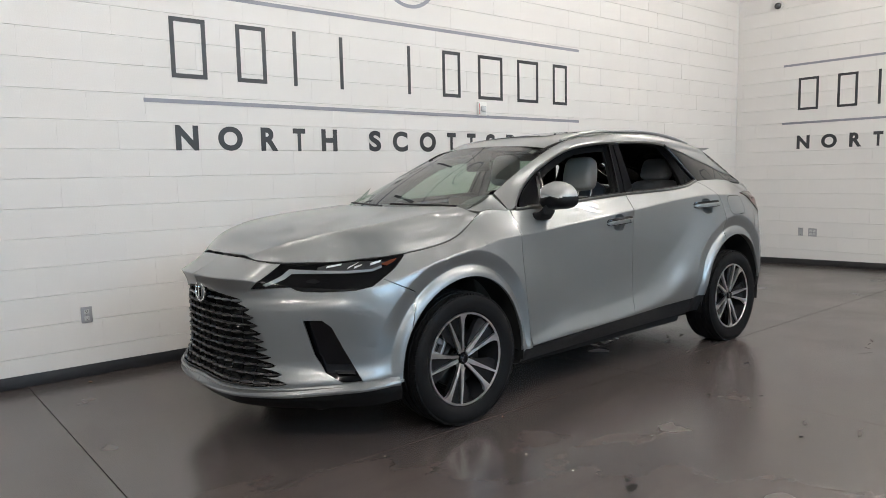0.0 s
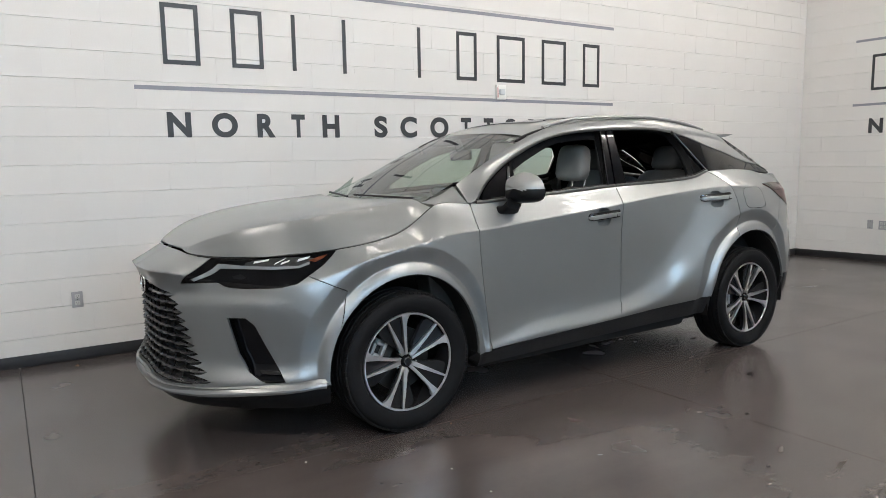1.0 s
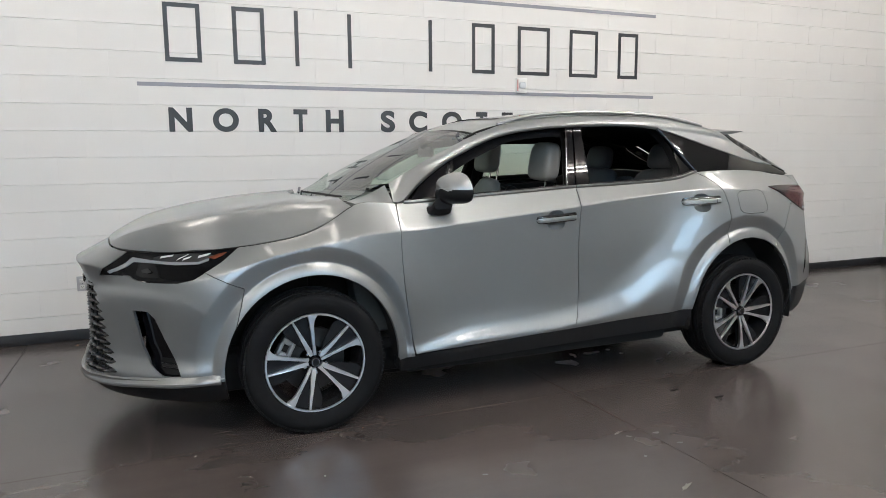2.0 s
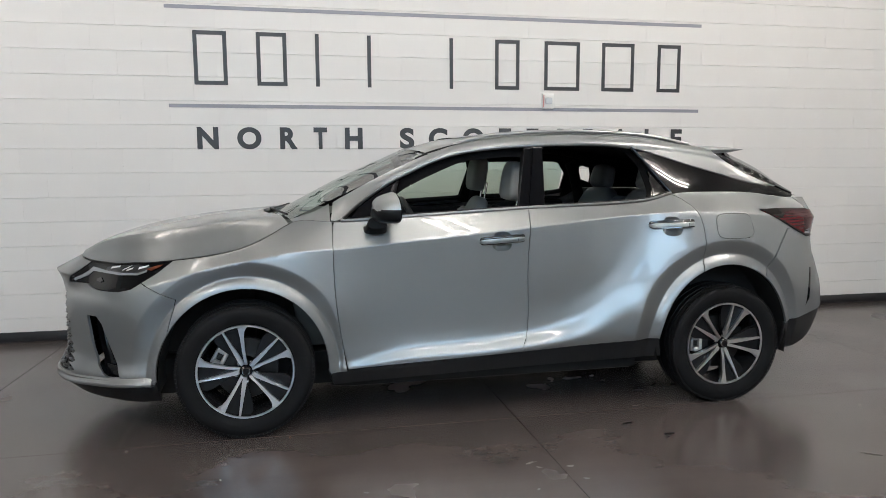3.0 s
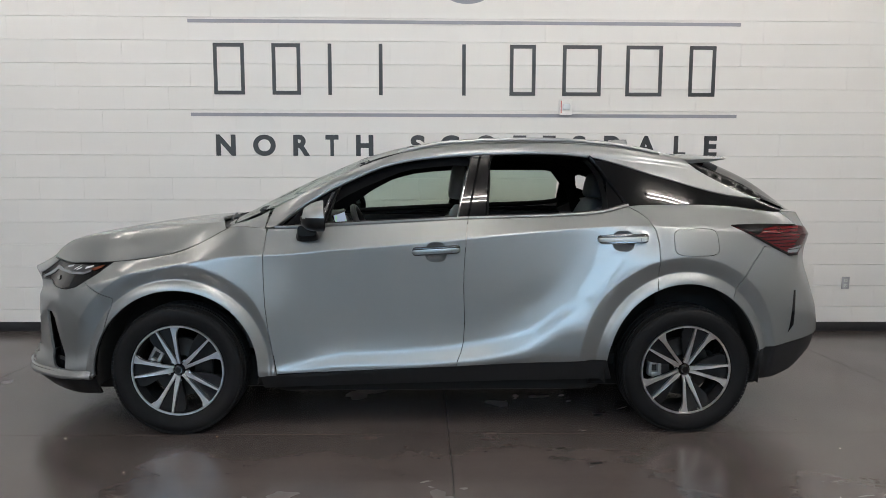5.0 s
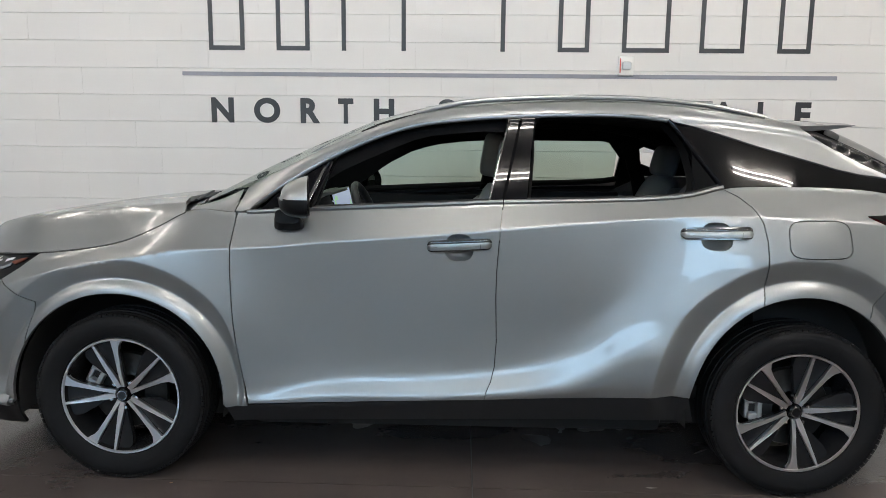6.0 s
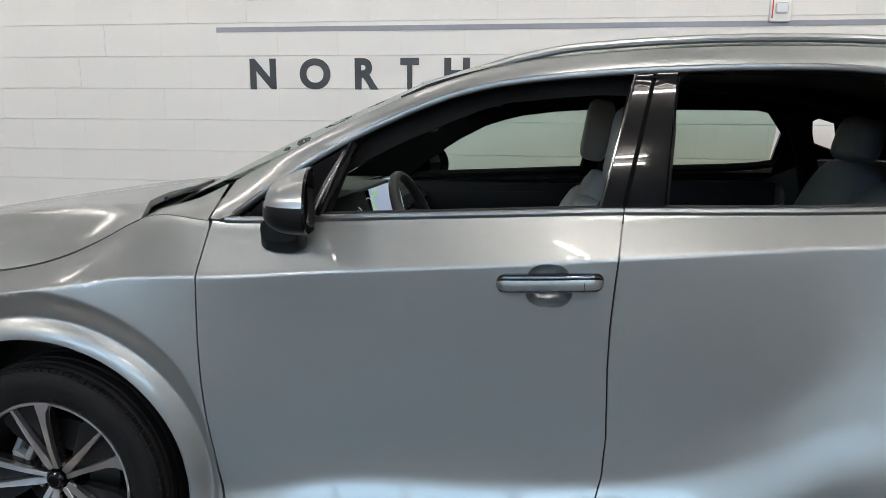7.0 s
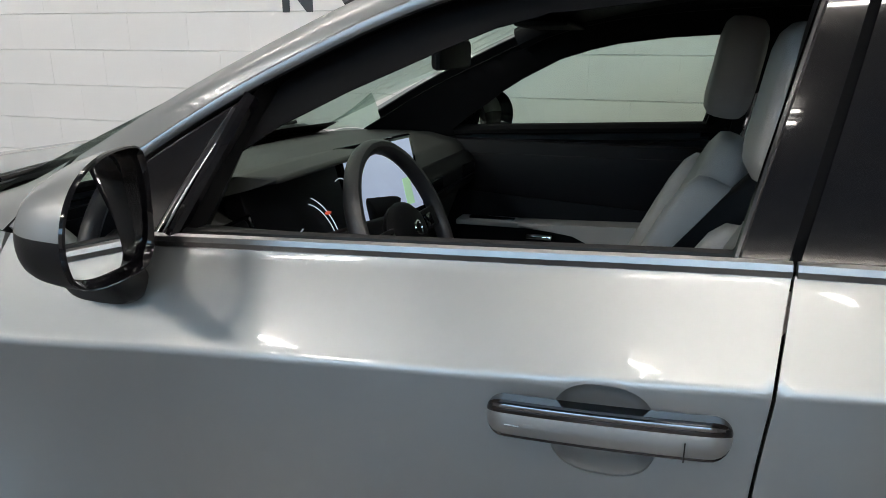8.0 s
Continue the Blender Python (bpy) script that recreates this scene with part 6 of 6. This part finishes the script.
def sign(at, group):
    """Wall sign: two grey stripes, a thin-stroked row of plain shapes, a bold row of letters, a round mark above."""
    side = at is not None
    def place(ob):
        ob.matrix_basis = (at or pose(0, WALL_Y - 0.001, 0)) @ Matrix.Translation(ob.location)
        return ob
    for z in (1.981, 2.816):
        place(tagged(part("wall_stripe", box((-0.77, -0.003, z - 0.0155), (4.298, 0, z + 0.0155)), GREYINK, smooth=False),
                     "long thin grey painted stripe on block wall", "wall stripe", group))
    row = [(-0.55, 0.28, "f"), (-0.02, 0.26, "f"), (0.49, 0.24, "b"), (0.955, 0.24, "b"), (1.72, 0.22, "b"), (2.16, 0.24, "f"), (2.65, 0.36, "f"), (3.24, 0.34, "f"), (3.83, 0.25, "f")]
    for x, w, k in row:
        ob = part("sign_shape", (frame_shape if k == "f" else bar_shape)(w, 0.46, 0.034), INK, smooth=False)
        ob.location = (x, 0, 2.162)
        place(tagged(ob, "tall thin black painted shape on block wall", "sign shape", group))
    words = [("NORTH", [(-0.551, 0.181), (-0.211, 0.208), (0.158, 0.156), (0.456, 0.121), (0.737, 0.162)]),
             ("SCOTTSDALE", [(1.244, 0.136), (1.517, 0.18), (1.845, 0.208), (2.201, 0.121), (2.477, 0.121), (2.750, 0.136), (3.053, 0.165), (3.352, 0.20), (3.714, 0.115), (4.001, 0.124)])]
    for text, spots in words:
        for bm, (x, w) in zip(word_meshes(text, 0.195, 0.042), spots):
            wide = max(v.co.x for v in bm.verts)
            for v in bm.verts:
                v.co.x *= w / wide
            ob = part("sign_letter", bm, INK, smooth=False)
            ob.location = (x, -0.003, 1.604)
            place(tagged(ob, "bold black painted capital letter on block wall", "sign letter", group))
    bm = bmesh.new()
    n = 48
    for r0, r1 in ((0.30, 0.265),):
        ring = [[bm.verts.new((1.762 + r * 1.12 * math.sin(a), -0.003, 3.28 + r * math.cos(a))) for r in (r0, r1)] for a in [2 * math.pi * i / n for i in range(n)]]
        for i in range(n):
            bm.faces.new((ring[i][0], ring[i - 1][0], ring[i - 1][1], ring[i][1]))
    add_box(bm, (1.62, -0.003, 3.085), (1.92, 0, 3.12))
    place(tagged(part("wall_emblem", bm, GREYINK, smooth=False), "large grey oval emblem painted on block wall", "emblem", group))


sign(None, "lettering on the back wall")
sign(pose(WALL_R - 0.001, 1.11 - 0.77, 0.035, 0, 0, -90), "lettering on the side wall")

# ---- small wall fittings ----
def outlet(m, w=0.075, h=0.118, columns=(0.0,)):
    ob = tagged(part("outlet_plate", box((-w / 2, -0.007, -h / 2), (w / 2, 0, h / 2), 0.003), PLATE), "grey metal electrical outlet plate with pale sockets", "outlet", "outlets")
    for cx in columns:
        for dz in (-0.025, 0.025):
            face = part("socket", box((cx - 0.017, -0.0085, dz - 0.015), (cx + 0.017, -0.006, dz + 0.015), 0.003), SOCKET, ob)
            for dx in (-0.007, 0.007):
                part("slot", box((cx + dx - 0.0013, -0.0089, dz - 0.003), (cx + dx + 0.0013, -0.0083, dz + 0.007)), DARKSLOT, face)
            part("slot", box((cx - 0.0025, -0.0089, dz - 0.011), (cx + 0.0025, -0.0083, dz - 0.006)), DARKSLOT, face)
    part("screw", box((-0.003, -0.0078, -0.003), (0.003, -0.0066, 0.003), 0.001), DARKSLOT, ob)
    ob.matrix_world = m
    return ob


outlet(pose(-1.27, WALL_Y - 0.001, 0.41))
outlet(pose(5.447, WALL_Y - 0.001, 0.399))
outlet(pose(WALL_R - 0.001, 0.625, 0.425, 0, 0, -90), w=0.118, columns=(-0.026, 0.026))
blank = tagged(part("blank_plate", box((-0.036, -0.007, -0.059), (0.036, 0, 0.059), 0.003), PLATE), "plain grey metal cover plate on white block wall", "cover plate")
for dz in (-0.042, 0.042):
    part("screw", box((-0.003, -0.0078, dz - 0.003), (0.003, -0.0066, dz + 0.003), 0.001), DARKSLOT, blank)
blank.matrix_world = pose(WALL_R - 0.001, 0.792, 0.428, 0, 0, -90)
strobe = tagged(empty("fire_alarm_strobe", (2.685, WALL_Y - 0.001, 2.06)), "small white wall-mounted fire alarm strobe with clear lens", "alarm strobe")
part("back_plate", box((-0.058, -0.03, -0.072), (0.058, 0, 0.072), 0.006), WHITEPLASTIC, strobe)
part("lens", box((-0.035, -0.055, -0.03), (0.035, -0.03, 0.03), 0.012), CLEARPLASTIC, strobe, "clear strobe lens")
part("lettering_bar", box((-0.05, -0.032, -0.055), (-0.042, -0.0295, 0.055)), mat("red_print", (0.5, 0.05, 0.04)), strobe)
dome = tagged(empty("security_camera", (WALL_R - 0.001, 1.198, 3.74)), "small white dome security camera on the wall", "camera")
bm = bmesh.new()
bmesh.ops.create_cone(bm, cap_ends=True, segments=24, radius1=0.06, radius2=0.06, depth=0.05, matrix=pose(-0.025, 0, 0, 0, 90, 0))
part("mount", bm, WHITEPLASTIC, dome)
bm = bmesh.new()
bmesh.ops.create_uvsphere(bm, u_segments=20, v_segments=12, radius=0.048, matrix=pose(-0.055, 0, -0.015))
part("lens_dome", bm, mat("smoked_dome", (0.05, 0.05, 0.055), rough=0.08), dome)

# ---- painted blocks of the two visible walls ----
BW, BH, GAP = 0.406, 0.2065, 0.0012
Z0 = 2.023 - 10 * BH
def block_mesh(name, w, h):
    """A painted block: clear bed joints, head joints nearly filled by paint."""
    x, z, b, c = w / 2 - 0.0001, h / 2 - GAP / 2, 0.0012, 0.0024
    vs = [(sx * k, y, sz * q) for k, y, q in ((x - b, 0, z - c), (x, 0.0007, z - c), (x, 0.006, z)) for sx, sz in ((-1, -1), (1, -1), (1, 1), (-1, 1))]
    fs = [(0, 1, 2, 3), (1, 5, 6, 2), (3, 7, 4, 0), (0, 4, 8, 9, 5, 1), (2, 6, 10, 11, 7, 3), (5, 9, 10, 6), (4, 7, 11, 8)]
    me = bpy.data.meshes.new(name)
    me.from_pydata(vs, [], fs)
    me.materials.append(BLOCK)
    return me


def block_wall(parent, m, length, x_min, x_max, z_min, z_max, shift):
    full, verts, faces = block_mesh("block", BW, BH), [], []
    rows = int(TOP / BH) + 1
    for j in range(rows + 1):
        z = Z0 + (j + 0.5) * BH
        if z > TOP:
            break
        off = 0.5 * (j % 2) + shift
        for i in range(-1, int(length / BW) + 2):
            x = (i + off + 0.5) * BW
            lo, hi = max(0, x - BW / 2), min(length, x + BW / 2)
            if hi - lo < 0.03:
                continue
            whole = hi - lo > BW - 0.001
            jit = random.uniform(-0.0008, 0.0008)
            if whole and x_min < x < x_max and z_min < z < z_max:
                ob = new("block", full)
                ob.parent = parent
                ob.matrix_world = m @ pose(x, jit, z)
            else:
                b0 = len(verts)
                me = block_mesh("tmp", hi - lo, BH) if not whole else full
                mid = (lo + hi) / 2
                verts += [m @ (v.co + Vector((mid, jit, z))) for v in me.vertices]
                faces += [tuple(b0 + q for q in p.vertices) for p in me.polygons]
                if me is not full:
                    bpy.data.meshes.remove(me)
    rest = link_mesh("blocks", verts, faces, BLOCK, parent, "painted concrete blocks")
    rest["kind"] = "stuff"


block_wall(wall_back, pose(WALL_L, WALL_Y, 0), WALL_R - WALL_L, 3.4, 11.2, 0.1, 3.1, 0.879)
block_wall(wall_right, pose(WALL_R, WALL_Y, 0, 0, 0, -90), 6.0, 0.0, 3.0, 0.1, 3.2, 0.25)

# ---- worn marks on the floor ----
PALEMARK = mat("pale_scuff", (0.17, 0.15, 0.138), rough=0.6, var=0.3, scale=30)
DARKMARK = mat("dark_oil_spot", (0.022, 0.019, 0.018), rough=0.3, var=0.3, scale=30)
marks = random.Random(7)
for x, y, w, h, turn, material in ((1.27, -2.18, .06, .016, 30, PALEMARK), (1.32, -2.43, .09, .014, 15, PALEMARK), (1.06, -2.25, .02, .012, 0, DARKMARK), (2.44, -.62, .04, .02, 10, DARKMARK), (2.31, -.36, .03, .014, 40, DARKMARK),
                                   (2.74, -.56, .07, .012, 12, PALEMARK), (2.62, -.50, .05, .009, 35, PALEMARK), (1.57, -1.80, .018, .014, 0, DARKMARK), (1.32, -1.86, .014, .010, 60, DARKMARK), (2.21, -1.41, .03, .008, 25, DARKMARK),
                                   (1.37, -1.58, .045, .010, 20, PALEMARK), (.56, -1.73, .015, .010, 0, DARKMARK), (3.08, -1.85, .07, .006, -38, PALEMARK), (3.39, -1.76, .05, .006, 10, PALEMARK), (3.52, -1.73, .06, .012, 30, PALEMARK),
                                   (3.24, -1.80, .04, .007, 60, PALEMARK), (2.28, -.90, .03, .008, 0, PALEMARK), (2.24, -1.37, .05, .016, 8, DARKMARK), (2.09, -1.17, .05, .014, 15, DARKMARK), (-.03, -2.02, .055, .028, 20, DARKMARK), (.02, -1.96, .03, .014, 50, DARKMARK)):
    bm = bmesh.new()
    n = 14
    ring = []
    for k in range(n):
        a, r = 2 * math.pi * k / n, marks.uniform(0.45, 1.1)
        ring.append(bm.verts.new((w * r * math.cos(a), h * r * math.sin(a), 0)))
    bm.faces.new(ring)
    bmesh.ops.solidify(bm, geom=list(bm.faces), thickness=.0006)
    ob = part("floor_mark", bm, material, smooth=False)
    ob.matrix_world = pose(x, y, ground(x, y) + .0012, 1.26 * -1, 0, 0) @ pose(0, 0, 0, 0, 0, turn)
    tagged(ob, "pale dry scuff mark on stained concrete floor" if material is PALEMARK else "small dark oil spot on stained concrete floor", "floor mark", "marks on the floor")

# ---- small scraps on the floor ----
SCRAP = mat("pale_scrap", (0.5, 0.47, 0.4), rough=0.8, var=0.2, scale=80)
LEAF = mat("dry_leaf", (0.22, 0.12, 0.06), rough=0.8, var=0.3, scale=60)
for x, y, w, turn, material in ((-.60, -1.00, .012, 20, SCRAP), (-.09, -1.46, .009, 70, SCRAP), (-.08, -1.74, .010, 130, SCRAP), (.22, -.98, .008, 10, LEAF), (-1.32, 1.62, .025, 40, LEAF), (3.6, -1.2, .009, 55, SCRAP), (-1.7, -1.1, .009, 95, SCRAP)):
    bm = bmesh.new()
    ring = [bm.verts.new((w * (.7 + .3 * math.sin(k * 2.1 + x)) * math.cos(k * 1.047), w * .6 * math.sin(k * 1.047), .001 + .003 * (k % 2))) for k in range(6)]
    bm.faces.new(ring)
    bmesh.ops.solidify(bm, geom=list(bm.faces), thickness=.0012)
    ob = part("debris", bm, material, smooth=False)
    ob.matrix_world = pose(x, y, ground(x, y) + .0015, 0, 0, turn)
    tagged(ob, "tiny pale scrap of debris on concrete floor" if material is SCRAP else "small brown dry scrap on concrete floor", "debris", "scraps on the floor")
